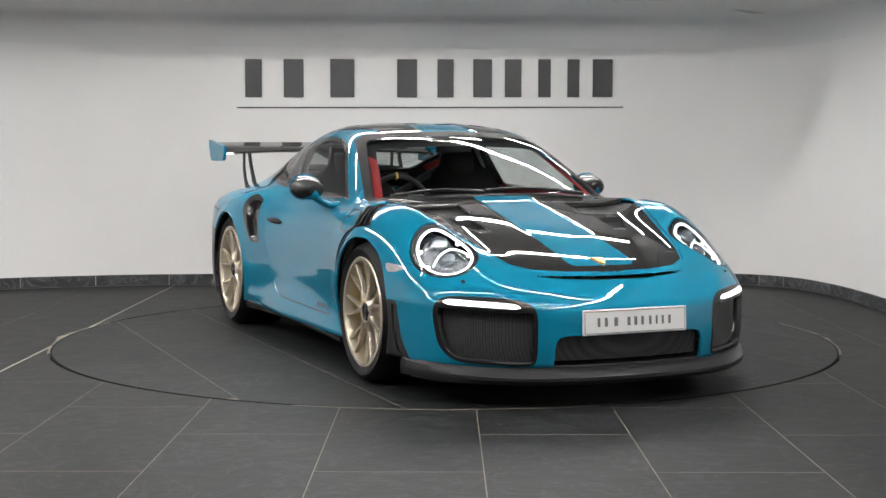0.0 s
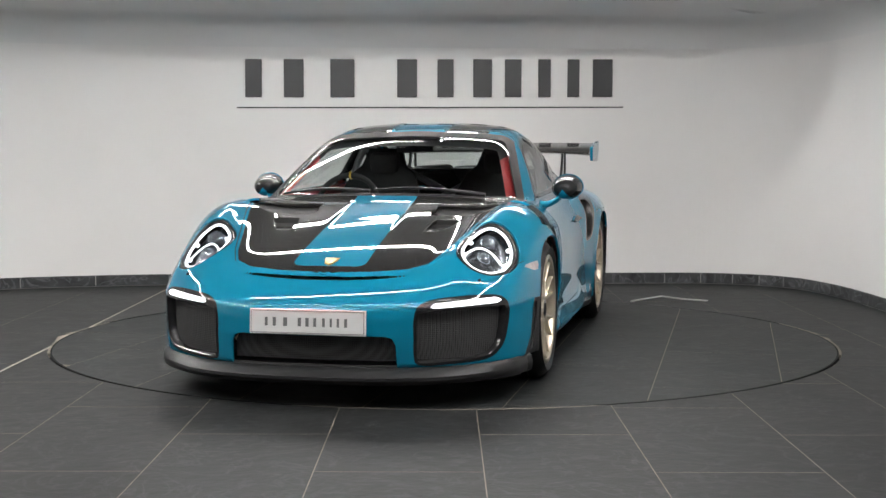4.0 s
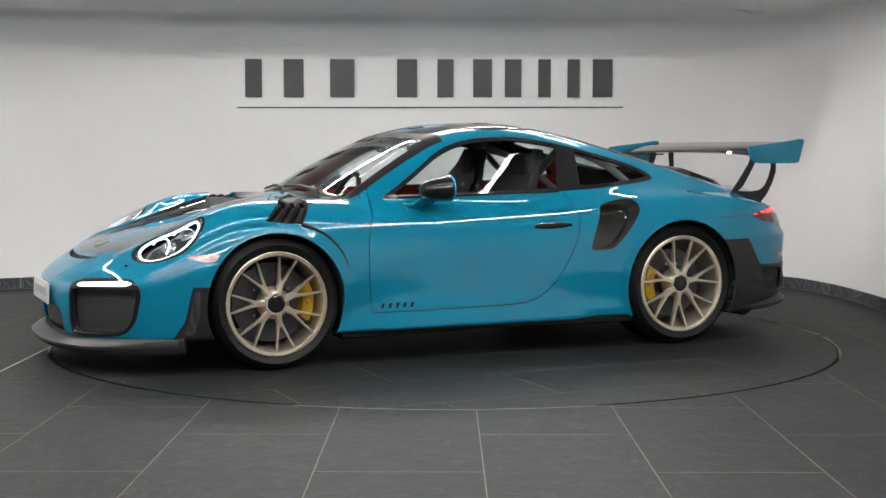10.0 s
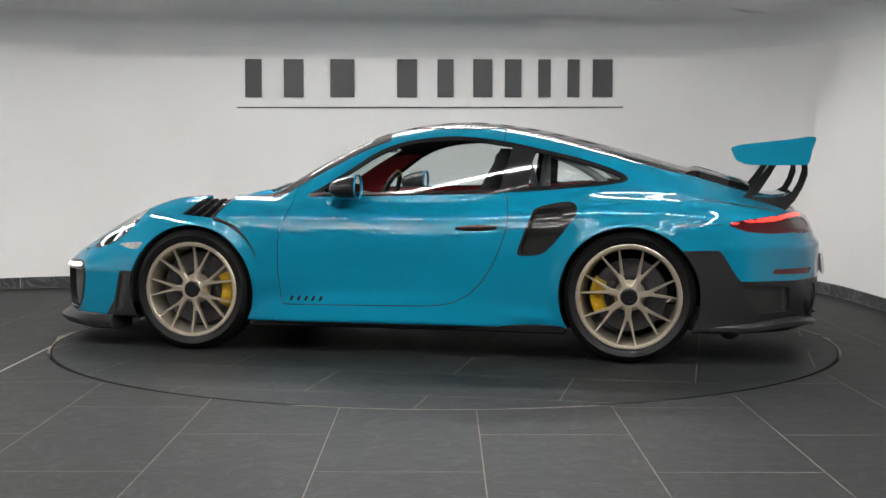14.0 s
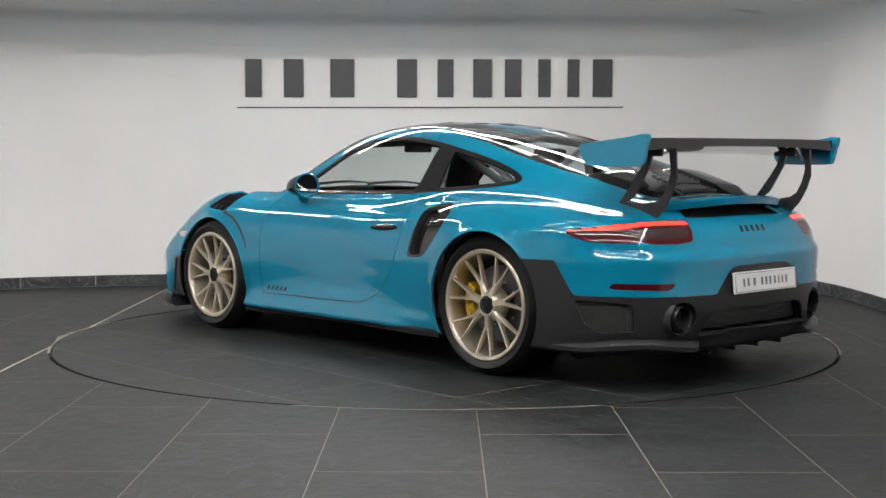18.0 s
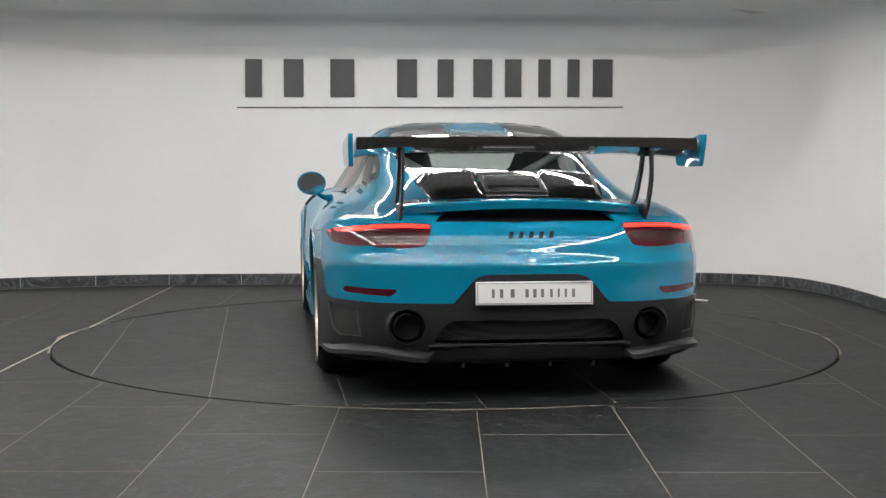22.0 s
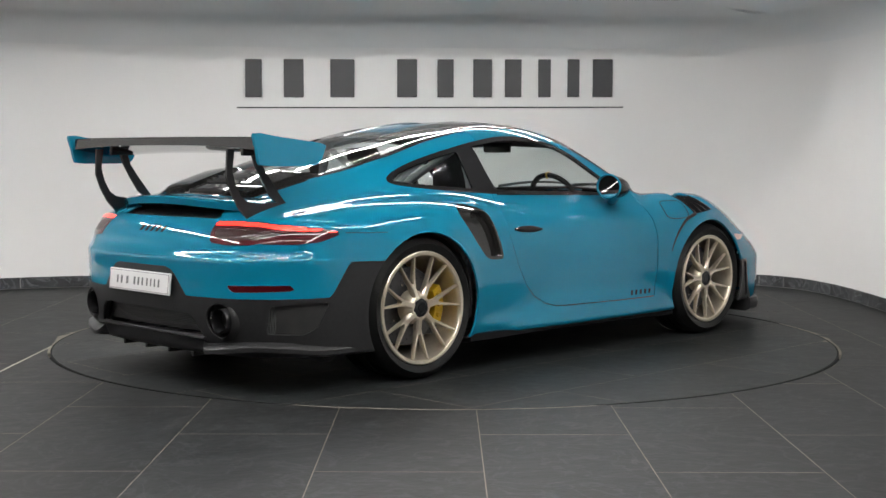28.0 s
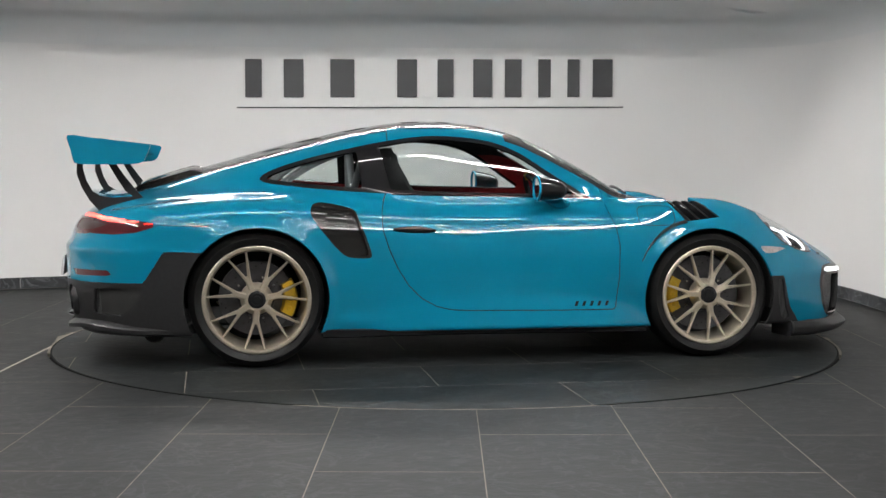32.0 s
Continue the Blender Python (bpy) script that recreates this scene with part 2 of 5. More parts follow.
def build_skirting():
    """Slate skirting tiles along the wall: long ones on the straight run, short cut ones round the bend."""
    base = new("skirting")
    tagged(base, "dark slate skirting tiles along the curved wall", "skirting", kind="structure")
    nrm = path_normals(wall_path)
    seg = np.linalg.norm(np.diff(wall_path, axis=0), axis=1)
    s = np.concatenate([[0], np.cumsum(seg)])
    def at(d):
        q = np.array([np.interp(d, s, wall_path[:, 0]), np.interp(d, s, wall_path[:, 1])])
        o = np.array([np.interp(d, s, nrm[:, 0]), np.interp(d, s, nrm[:, 1])])
        return q, o
    s_ref = s[np.argmin(np.hypot(wall_path[:, 0] + 2.31, wall_path[:, 1] - 3.16))]
    s_bend = s[np.argmin(np.hypot(wall_path[:, 0] - 1.75, wall_path[:, 1] - 3.39))]
    s_end = s[np.argmin(np.hypot(wall_path[:, 0] - 3.05, wall_path[:, 1] - 2.35))]
    cuts = [s_ref - 0.6 * k for k in range(12)][::-1]
    d = s_ref
    while d < s_bend - 0.5:
        d += 0.6
        cuts.append(d)
    k = 0
    while d < s_end:
        d += (0.31, 0.27, 0.23, 0.24, 0.22, 0.24, 0.21, 0.25)[k % 8]
        k += 1
        cuts.append(d)
    while d < s_end + 4:
        d += 0.36
        cuts.append(d)
    for a, b in zip(cuts[:-1], cuts[1:]):
        m = max(2, int((b - a) / 0.1) + 1)
        verts, faces = [], []
        for i in range(m + 1):
            q, o = at(a + 0.003 + (b - a - 0.006) * i / m)
            for w, z in ((-0.001, 0.003), (-0.014, 0.003), (-0.014, 0.088), (-0.011, 0.092), (-0.001, 0.092)):
                verts.append((*(q + o * w), z))
        for i in range(m):
            for j in range(5):
                faces.append((5 * i + j, 5 * i + 5 + j, 5 * i + 5 + (j + 1) % 5, 5 * i + (j + 1) % 5))
        faces += [tuple(range(5)), tuple(range(5 * m + 4, 5 * m - 1, -1))]
        part("skirting_tile", mesh_of("skirting_tile", verts, faces, M_SKIRT), None, base)
    n = len(wall_path)
    verts = [(*(q + o * w), z) for q, o in zip(wall_path, nrm) for w, z in ((-0.0005, 0.0), (-0.0115, 0.0), (-0.0095, 0.0905), (-0.0005, 0.0905))]
    faces = [(4 * i + j, 4 * i + 4 + j, 4 * i + 4 + (j + 1) % 4, 4 * i + (j + 1) % 4) for i in range(n - 1) for j in range(4)]
    part("skirting_grout", mesh_of("skirting_grout", verts, faces, material("skirting_joint", (0.3, 0.3, 0.29), 0.9, grain=(30, 0.2))), None, base)


# black colour stands in for the shade down in the gap
M_PIT = material("turntable_gap_black", (0.004, 0.004, 0.004), 0.9, grain=(20, 0.3), spec=0.05)
R_TABLE = 2.30


def clip_poly(poly, a, b, c):
    """Keeps the part of a polygon with a*x + b*y <= c."""
    out = []
    for (x0, y0), (x1, y1) in zip(poly, poly[1:] + poly[:1]):
        d0, d1 = a * x0 + b * y0 - c, a * x1 + b * y1 - c
        if d0 <= 0:
            out.append((x0, y0))
        if (d0 < 0) != (d1 < 0) and abs(d0 - d1) > 1e-12:
            f = d0 / (d0 - d1)
            out.append((x0 + f * (x1 - x0), y0 + f * (y1 - y0)))
    return out


def tile_mesh(polys, top, depth, edge, mat, name):
    """One tile of one or more convex outlines, with a slightly eased rim."""
    bm = bmesh.new()
    for poly in polys:
        cx, cy = sum(q[0] for q in poly) / len(poly), sum(q[1] for q in poly) / len(poly)
        def ring(z, inset):
            r = []
            for x, y in poly:
                d = math.hypot(x - cx, y - cy) or 1
                r.append(bm.verts.new((x - (x - cx) / d * inset, y - (y - cy) / d * inset, z)))
            return r
        a, b, c = ring(top, edge * 1.6), ring(top - edge, 0), ring(top - depth, 0)
        n = len(poly)
        bm.faces.new(a)
        for i in range(n):
            j = (i + 1) % n
            bm.faces.new((b[i], b[j], a[j], a[i]))
            bm.faces.new((c[i], c[j], b[j], b[i]))
    bmesh.ops.recalc_face_normals(bm, faces=bm.faces)
    for f in bm.faces:
        if abs(f.normal.z) > 0.9 and f.normal.z < 0:
            f.normal_flip()
    me = bpy.data.meshes.new(name)
    bm.to_mesh(me)
    bm.free()
    me.materials.append(mat)
    return me


def outer_pieces(x0, x1, y0, y1, r):
    """The pieces of a tile that lie outside the turntable's round hole."""
    if min(abs(x0), abs(x1)) > r and x0 * x1 > 0 or min(abs(y0), abs(y1)) > r and y0 * y1 > 0:
        return [[(x0, y0), (x1, y0), (x1, y1), (x0, y1)]]
    nx, ny = max(0.0, x0, -x1), max(0.0, y0, -y1)
    if math.hypot(nx, ny) >= r:
        return [[(x0, y0), (x1, y0), (x1, y1), (x0, y1)]]
    if math.hypot(max(abs(x0), abs(x1)), max(abs(y0), abs(y1))) <= r:
        return []
    out = []
    n = 14
    for i in range(n):
        a, b = x0 + (x1 - x0) * i / n, x0 + (x1 - x0) * (i + 1) / n
        ha, hb = math.sqrt(max(0, r * r - a * a)), math.sqrt(max(0, r * r - b * b))
        for sgn in (1, -1):
            lo, hi = (y0, y1) if sgn > 0 else (-y1, -y0)
            la, lb = max(lo, ha), max(lo, hb)
            if la >= hi and lb >= hi:
                continue
            q = clip_poly([(a, la), (b, lb), (b, hi), (a, hi)] if la < hi and lb < hi else [(a, min(la, hi)), (b, min(lb, hi)), (b, hi), (a, hi)], 0, 1, hi)
            q = [p for k, p in enumerate(q) if math.hypot(p[0] - q[k - 1][0], p[1] - q[k - 1][1]) > 1e-5]
            if len(q) >= 3:
                out.append([(x, sgn * y) for x, y in q])
    return out


def build_floor():
    ground = part("floor", bm_box(-6.2, 4.1, -11.1, 3.7, -0.3, -0.030), M_GROUT)
    tagged(ground, "showroom floor of large dark slate tiles with thin beige joints", "floor", kind="structure")
    # joint bed just below the tile faces, with a round hole for the turntable
    n, r = 128, R_TABLE + 0.0105
    verts, faces = [], []
    for k in range(n):
        c, s = math.cos(2 * math.pi * k / n), math.sin(2 * math.pi * k / n)
        verts += [(r * c, r * s, -0.029), (r * c, r * s, -0.0003), (3.0 * c, 3.0 * s, -0.0003)]
    for k in range(n):
        a, b = 3 * k, 3 * ((k + 1) % n)
        faces += [(a, b, b + 1, a + 1), (a + 1, b + 1, b + 2, a + 2)]
    part("joint_bed", mesh_of("joint_bed", verts, faces, M_GROUT), None, ground)
    part("table_pit", lathe([(0.0, -0.0298), (R_TABLE + 0.0100, -0.0298), (R_TABLE + 0.0100, -0.0015), (R_TABLE + 0.0085, -0.0015), (R_TABLE + 0.0085, -0.0292), (0.0, -0.0292)], 128, "z"), M_PIT, ground)
    g = 0.004
    xs = [0.14 + 0.599 * k for k in range(-10, 7)]
    for k in range(len(xs) - 1):
        phase = -3.45 if (k - 10) % 2 else -2.82
        for j in range(-8, 7):
            y0 = phase + 1.2 * j
            y1 = y0 + 1.2
            x0, x1 = xs[k], xs[k + 1]
            if y0 > 3.5 or y1 < -10.9:
                continue
            y0, y1 = max(y0, -11.05), min(y1, 3.65)
            pcs = outer_pieces(x0 + g / 2, x1 - g / 2, y0 + g * 0.8, y1 - g * 0.8, R_TABLE + 0.009)
            if pcs:
                part("floor_tile", tile_mesh(pcs, 0.0, 0.028, 0.0002, M_SLATE, "floor_tile"), None, ground)
    for y0, y1 in ((0.42, 3.14), (-11.0, -0.42)):
        part("pale_joint", bm_box(-2.266, -2.257, y0, y1, -0.001, 0.0008), material("pale_joint_filler", (0.33, 0.30, 0.25), 0.7, grain=(14, 0.15)), ground)
    # joints beyond the ring round the table
    for x0, x1, y0, y1 in ((-6.2, 4.1, 2.2, 3.7), (-6.2, 4.1, -11.1, -2.2), (-6.2, -2.2, -2.2, 2.2), (2.2, 4.1, -2.2, 2.2)):
        part("joint_bed", bm_box(x0, x1, y0, y1, -0.0295, -0.00045), M_GROUT, ground)
    return ground


def build_turntable():
    base = new("turntable")
    tagged(base, "round slate-tiled car turntable set flush in the floor", "turntable")
    part("deck", lathe([(0.0, -0.028), (R_TABLE - 0.0165, -0.028), (R_TABLE - 0.0165, -0.0003), (0.0, -0.0003)], 128, "z"), M_GROUT, base)
    # rim coloured black so that the shaded gap looks wider
    part("rim", lathe([(R_TABLE - 0.0165, -0.028), (R_TABLE - 0.007, -0.028), (R_TABLE - 0.007, -0.0002), (R_TABLE - 0.0165, -0.0002)], 160, "z", closed=True), M_EDGE_BLACK, base, "matte black rim that widens the dark gap line")
    ys = [-2.3, -1.685, -1.078, -0.478, 0.122, 0.725, 1.335, 1.945, 2.3]
    g, rr = 0.0045, R_TABLE - 0.016
    circle = [(rr * math.cos(2 * math.pi * k / 120), rr * math.sin(2 * math.pi * k / 120)) for k in range(120)]
    for i in range(8):
        phase = 0.28 if i % 2 == 0 else -0.315
        for j in range(-3, 4):
            x0 = phase + 1.2 * j
            x1 = x0 + 1.2
            q = clip_poly(clip_poly(clip_poly(clip_poly(circle, -1, 0, -x0 - g / 2), 1, 0, x1 - g / 2), 0, -1, -ys[i] - g / 2), 0, 1, ys[i + 1] - g / 2)
            if len(q) >= 3:
                ar = 0.5 * abs(sum(a[0] * b[1] - b[0] * a[1] for a, b in zip(q, q[1:] + q[:1])))
                if ar > 0.004:
                    part("table_tile", tile_mesh([q], 0.0, 0.024, 0.0002, M_SLATE_T, "table_tile"), None, base)
    return base


def wall_point(x):
    """The wall's inner face at x on the back run."""
    m = wall_path[(wall_path[:, 1] > 2.9)]
    return float(np.interp(x, m[:, 0], m[:, 1]))


def build_sign():
    """The dealer's name on the wall as plain bars, one for each character, over a thin rule."""
    base = new("wall_sign")
    tagged(base, "dark grey raised lettering bars over a thin rule on the wall", "sign")
    zb, zt = 1.578, 1.895
    tilt = 0.0042
    letters = [(-1.735, -1.46), (-1.43, -1.10), (-1.06, -0.66), (-0.485, -0.15), (-0.13, 0.14), (0.16, 0.475), (0.435, 0.715), (0.735, 0.945), (0.985, 1.185), (1.165, 1.50)]
    for a, b in letters:
        w, c = (b - a) * 0.50, (a + b) / 2
        y, dz = wall_point(c), tilt * c
        o = part("letter_bar", bm_box(-w / 2, w / 2, -0.02, -0.001, 0, zt - zb, 0.003), M_SIGN, base)
        sl = math.atan2(wall_point(c + 0.1) - wall_point(c - 0.1), 0.2)
        o.matrix_basis = Matrix.Translation((c, y, zb + dz)) @ Matrix.Rotation(sl, 4, "Z")
    n = 24
    verts, faces = [], []
    for i in range(n + 1):
        x = -1.735 + 3.245 * i / n
        y, z = wall_point(x), 1.487 + tilt * x
        verts += [(x, y - 0.001, z), (x, y - 0.012, z), (x, y - 0.012, z + 0.011), (x, y - 0.001, z + 0.011)]
    for i in range(n):
        for j in range(4):
            faces.append((4 * i + j, 4 * i + 4 + j, 4 * i + 4 + (j + 1) % 4, 4 * i + (j + 1) % 4))
    faces += [(0, 1, 2, 3), (4 * n + 3, 4 * n + 2, 4 * n + 1, 4 * n)]
    part("rule", mesh_of("rule", verts, faces, M_SIGN), None, base, "thin dark rule")


def ceiling_strip(a, b, w, glow):
    """A recessed linear light from a to b on the ceiling."""
    a, b = Vector((*a, LAMP_Z)), Vector((*b, LAMP_Z))
    L, d = (b - a).length, b - a
    base = new("ceiling_light")
    base.matrix_basis = Matrix.Translation((a + b) / 2) @ Matrix.Rotation(math.atan2(d.y, d.x), 4, "Z")
    tagged(base, "long slim white linear ceiling light", "ceiling light", group="ceiling strip lights")
    part("housing", bm_box(-L / 2 - 0.012, L / 2 + 0.012, -w / 2 - 0.012, w / 2 + 0.012, -0.012, -0.001, 0.003), M_ALU, base)
    part("diffuser", bm_box(-L / 2, L / 2, -w / 2, w / 2, -0.02, -0.0125, 0.002), glow, base, "glowing white diffuser")


build_skirting()
floor = build_floor()
turntable = build_turntable()
build_sign()
cable = part("floor_cable", tube([(1.397, 1.936, 0.006), (1.679, 2.296, 0.006), (1.819, 2.098, 0.006), (1.978, 1.984, 0.006)], 0.006, 8), material("pale_cable", (0.55, 0.54, 0.52), 0.5, grain=(30, 0.1)), smooth=60)
tagged(cable, "thin pale cable lying on the slate floor", "cable")
# soft runs over the car and towards the camera, runs beside the walls, the left brighter
STRIPS = [((-2.2, 1.82), (1.70, 1.82), 0.056, M_LED_SOFT), ((-2.3, 0.88), (1.70, 0.88), 0.050, M_LED_SOFT), ((-1.95, -1.78), (1.7, -1.78), 0.015, M_LED_SOFT),
          ((-2.6, -2.75), (1.8, -2.75), 0.012, M_LED_SOFT), ((-2.6, -3.3), (1.8, -3.3), 0.012, M_LED_SOFT), ((-2.6, -4.0), (1.9, -4.0), 0.034, M_LED_SOFT), ((-2.6, -5.3), (1.9, -5.3), 0.012, M_LED_SOFT),
          # the right-hand run here is added only to light the right wall
          ((-3.6, -4.0), (-3.6, 1.1), 0.034, M_LED), ((1.68, -6.0), (1.68, -0.9), 0.040, M_LED_SOFT)]
for a, b, w, glow in STRIPS:
    ceiling_strip(a, b, w, glow)


# ---- the car: x forward, y to its left, z up, from the ground midway between the axles ----
M_PAINT = material("teal_paint", (0.0008, 0.160, 0.264), 0.7, 0.0, coat=1.0, coat_rough=0.012, grain=(900, 0.03), spec=0.05)
M_CARBON = material("black_carbon", (0.012, 0.0115, 0.011), 0.7, 0.0, coat=1.0, coat_rough=0.015, grain=(420, 0.35), spec=0.05)
M_BLACK = material("satin_black_plastic", (0.017, 0.017, 0.018), 0.42, grain=(60, 0.12), bump=(900, 0.0001), spec=0.32)
M_TRIM = material("black_gloss_trim", (0.008, 0.008, 0.009), 0.6, coat=0.8, spec=0.1, coat_rough=0.03)
M_FRIT = material("windscreen_frit", (0.010, 0.010, 0.011), 0.6, spec=0.12)
M_UNDER = material("underbody_black", (0.016, 0.016, 0.016), 0.8, grain=(8, 0.3))
M_GLASS = glass_material("window_glass", (0.84, 0.88, 0.87))
M_DARKGLASS = glass_material("tinted_glass", (0.80, 0.85, 0.84), 0.03)
M_LENS = glass_material("lamp_lens", (0.96, 0.97, 0.97), 0.035)
M_RED = material("red_leather", (0.31, 0.012, 0.015), 0.55, grain=(30, 0.12), bump=(300, 0.0006))
M_CABIN = material("black_alcantara", (0.013, 0.013, 0.014), 0.85, grain=(40, 0.2))
M_GREYT = material("grey_trim", (0.13, 0.132, 0.14), 0.5, grain=(25, 0.1))
M_CAGE = material("cage_grey", (0.26, 0.265, 0.28), 0.45, grain=(25, 0.1))
M_RIM = material("champagne_alloy", (0.64, 0.57, 0.46), 0.33, 0.8, grain=(50, 0.05))
M_RUBBER = material("tyre_rubber", (0.006, 0.006, 0.006), 0.5, grain=(20, 0.15), bump=(220, 0.0004), spec=0.28)
M_DISC = material("ceramic_brake_disc", (0.07, 0.07, 0.075), 0.4, 0.5, grain=(30, 0.15))
M_YELLOW = material("yellow_caliper", (0.52, 0.32, 0.01), 0.4, coat=0.5, grain=(20, 0.06))
M_CHROME = material("chrome", (0.8, 0.8, 0.82), 0.08, 1.0)
M_SILVER = material("silver_reflector", (0.62, 0.63, 0.65), 0.2, 0.9)
M_DRL = material("running_light", (1, 1, 1), 0.4, emit=(0.92, 0.96, 1.0, 1.7))
M_RING = material("headlight_glow", (1, 1, 1), 0.4, emit=(0.92, 0.96, 1.0, 2.6))
M_TAIL = material("tail_light_glow", (0.6, 0.02, 0.01), 0.3, emit=(1.0, 0.03, 0.02, 3.2))
M_REDLENS = material("red_lamp_lens", (0.055, 0.001, 0.004), 0.5, coat=1.0, spec=0.1)
M_DARKLENS = material("smoked_lamp_lens", (0.025, 0.006, 0.006), 0.4, coat=0.7, spec=0.2)
M_MARKER = material("marker_lens", (0.34, 0.32, 0.31), 0.3, 0.3, coat=1.0, grain=(45, 0.3))
M_PLATE = material("plate_white", (0.66, 0.66, 0.66), 0.25, coat=0.5, grain=(8, 0.03))
M_INKBLACK = material("badge_black", (0.01, 0.01, 0.011), 0.7, spec=0.1)
M_INK = material("plate_grey_ink", (0.12, 0.12, 0.125), 0.5)
M_WIRE = mesh_material("intake_wire_mesh", (0.06, 0.06, 0.062), 120)
M_MIRROR = material("mirror_glass", (0.85, 0.86, 0.88), 0.01, 1.0)


def curve(knots):
    """A smooth curve through (a, b) knots, straight beyond its ends."""
    k = np.array(sorted(knots), float)
    x, y = k[:, 0], k[:, 1]
    n = len(x)
    h = np.diff(x)
    A, r = np.eye(n), np.zeros(n)
    for i in range(1, n - 1):
        A[i, i - 1], A[i, i], A[i, i + 1] = h[i - 1], 2 * (h[i - 1] + h[i]), h[i]
        r[i] = 6 * ((y[i + 1] - y[i]) / h[i] - (y[i] - y[i - 1]) / h[i - 1])
    m = np.linalg.solve(A, r)
    def f(q):
        q = np.asarray(q, float)
        i = np.clip(np.searchsorted(x, q) - 1, 0, n - 2)
        c = np.clip(q, x[0], x[-1])
        a, b = x[i + 1] - c, c - x[i]
        v = (m[i] * a ** 3 + m[i + 1] * b ** 3) / (6 * h[i]) + (y[i] / h[i] - m[i] * h[i] / 6) * a + (y[i + 1] / h[i] - m[i + 1] * h[i] / 6) * b
        s0 = (y[1] - y[0]) / h[0] - h[0] * (2 * m[0] + m[1]) / 6
        s1 = (y[-1] - y[-2]) / h[-1] + h[-1] * (m[-2] + 2 * m[-1]) / 6
        return v + np.minimum(q - x[0], 0) * s0 + np.maximum(q - x[-1], 0) * s1
    return f


def smax(a, b, k):
    h = np.maximum(k - np.abs(a - b), 0)
    return np.maximum(a, b) + h * h / (4 * k)


def smin(a, b, k):
    return -smax(-a, -b, k)


AXLE_F, AXLE_R = (1.2265, 0.342), (-1.2265, 0.355)
ARCH_F, ARCH_R = 0.366, 0.374
half_width = curve([(2.3, 0.90), (1.62, 0.915), (1.2265, 0.936), (0.82, 0.906), (0.5, 0.878), (0.1, 0.868), (-0.4, 0.876), (-0.75, 0.910), (-1.0, 0.938), (-1.2265, 0.946), (-1.55, 0.942), (-1.9, 0.93), (-2.3, 0.92)])
lean_up = curve([(2.2, 0.8), (1.2, 0.8), (0.6, 0.8), (-0.4, 0.75), (-0.95, 0.42), (-1.5, 0.5), (-2.2, 0.7)])
lean_low = curve([(2.2, 0.2), (1.5, 0.3), (0.9, 1.0), (0.5, 1.3), (-0.4, 1.2), (-0.8, 0.7), (-1.5, 0.2), (-2.2, 0.1)])
deck_z = curve([(2.3, 0.44), (2.2, 0.505), (2.1, 0.557), (2.0, 0.597), (1.9, 0.63), (1.7, 0.688), (1.4, 0.765), (1.1, 0.836), (0.9, 0.874), (0.6, 0.885), (0.0, 0.885), (-0.5, 0.89), (-0.9, 0.905), (-1.3, 0.905), (-1.6, 0.885), (-1.85, 0.85), (-2.1, 0.81), (-2.3, 0.78)])
fender_h = curve([(2.3, 0.17), (1.9, 0.165), (1.57, 0.112), (1.3, 0.075), (1.0, 0.022), (0.8, 0.0), (0.5, 0.0), (0.0, 0.0)])
nose_plan = curve([(0.0, 2.262), (0.2, 2.252), (0.4, 2.212), (0.55, 2.145), (0.68, 2.055), (0.76, 1.985), (0.82, 1.915), (0.87, 1.82), (0.91, 1.68), (0.95, 1.45), (1.0, 1.1)])
nose_rise = curve([(0.10, -0.04), (0.2, -0.012), (0.3, 0.0), (0.42, 0.002), (0.455, -0.002), (0.48, -0.022), (0.53, -0.075), (0.59, -0.162), (0.65, -0.25), (0.72, -0.35), (0.80, -0.475), (0.9, -0.66)])
tail_plan = curve([(0.0, -2.235), (0.3, -2.228), (0.5, -2.20), (0.65, -2.145), (0.76, -2.06), (0.84, -1.945), (0.90, -1.79), (0.95, -1.5), (1.0, -1.1)])
tail_rise = curve([(0.15, 0.06), (0.3, 0.01), (0.45, -0.005), (0.55, -0.006), (0.60, -0.009), (0.625, -0.006), (0.65, 0.013), (0.68, 0.026), (0.75, 0.047), (0.82, 0.08), (0.9, 0.13), (1.0, 0.22)])
roof_z = curve([(1.25, 0.70), (1.0, 0.832), (0.9, 0.885), (0.75, 0.976), (0.61, 1.057), (0.44, 1.145), (0.265, 1.223), (0.09, 1.268), (-0.08, 1.291), (-0.25, 1.298), (-0.42, 1.287), (-0.59, 1.262),
                (-0.76, 1.227), (-0.92, 1.188), (-1.09, 1.144), (-1.255, 1.098), (-1.42, 1.0515), (-1.56, 1.011), (-1.66, 0.979), (-1.8, 0.930), (-2.0, 0.86), (-2.2, 0.78)])
cab_taper = curve([(1.3, 0.10), (1.0, 0.035), (0.8, 0.008), (0.5, 0.0), (0.0, 0.0), (-0.4, 0.004), (-0.7, 0.022), (-1.0, 0.055), (-1.25, 0.088), (-1.6, 0.14), (-1.9, 0.195), (-2.2, 0.26)])


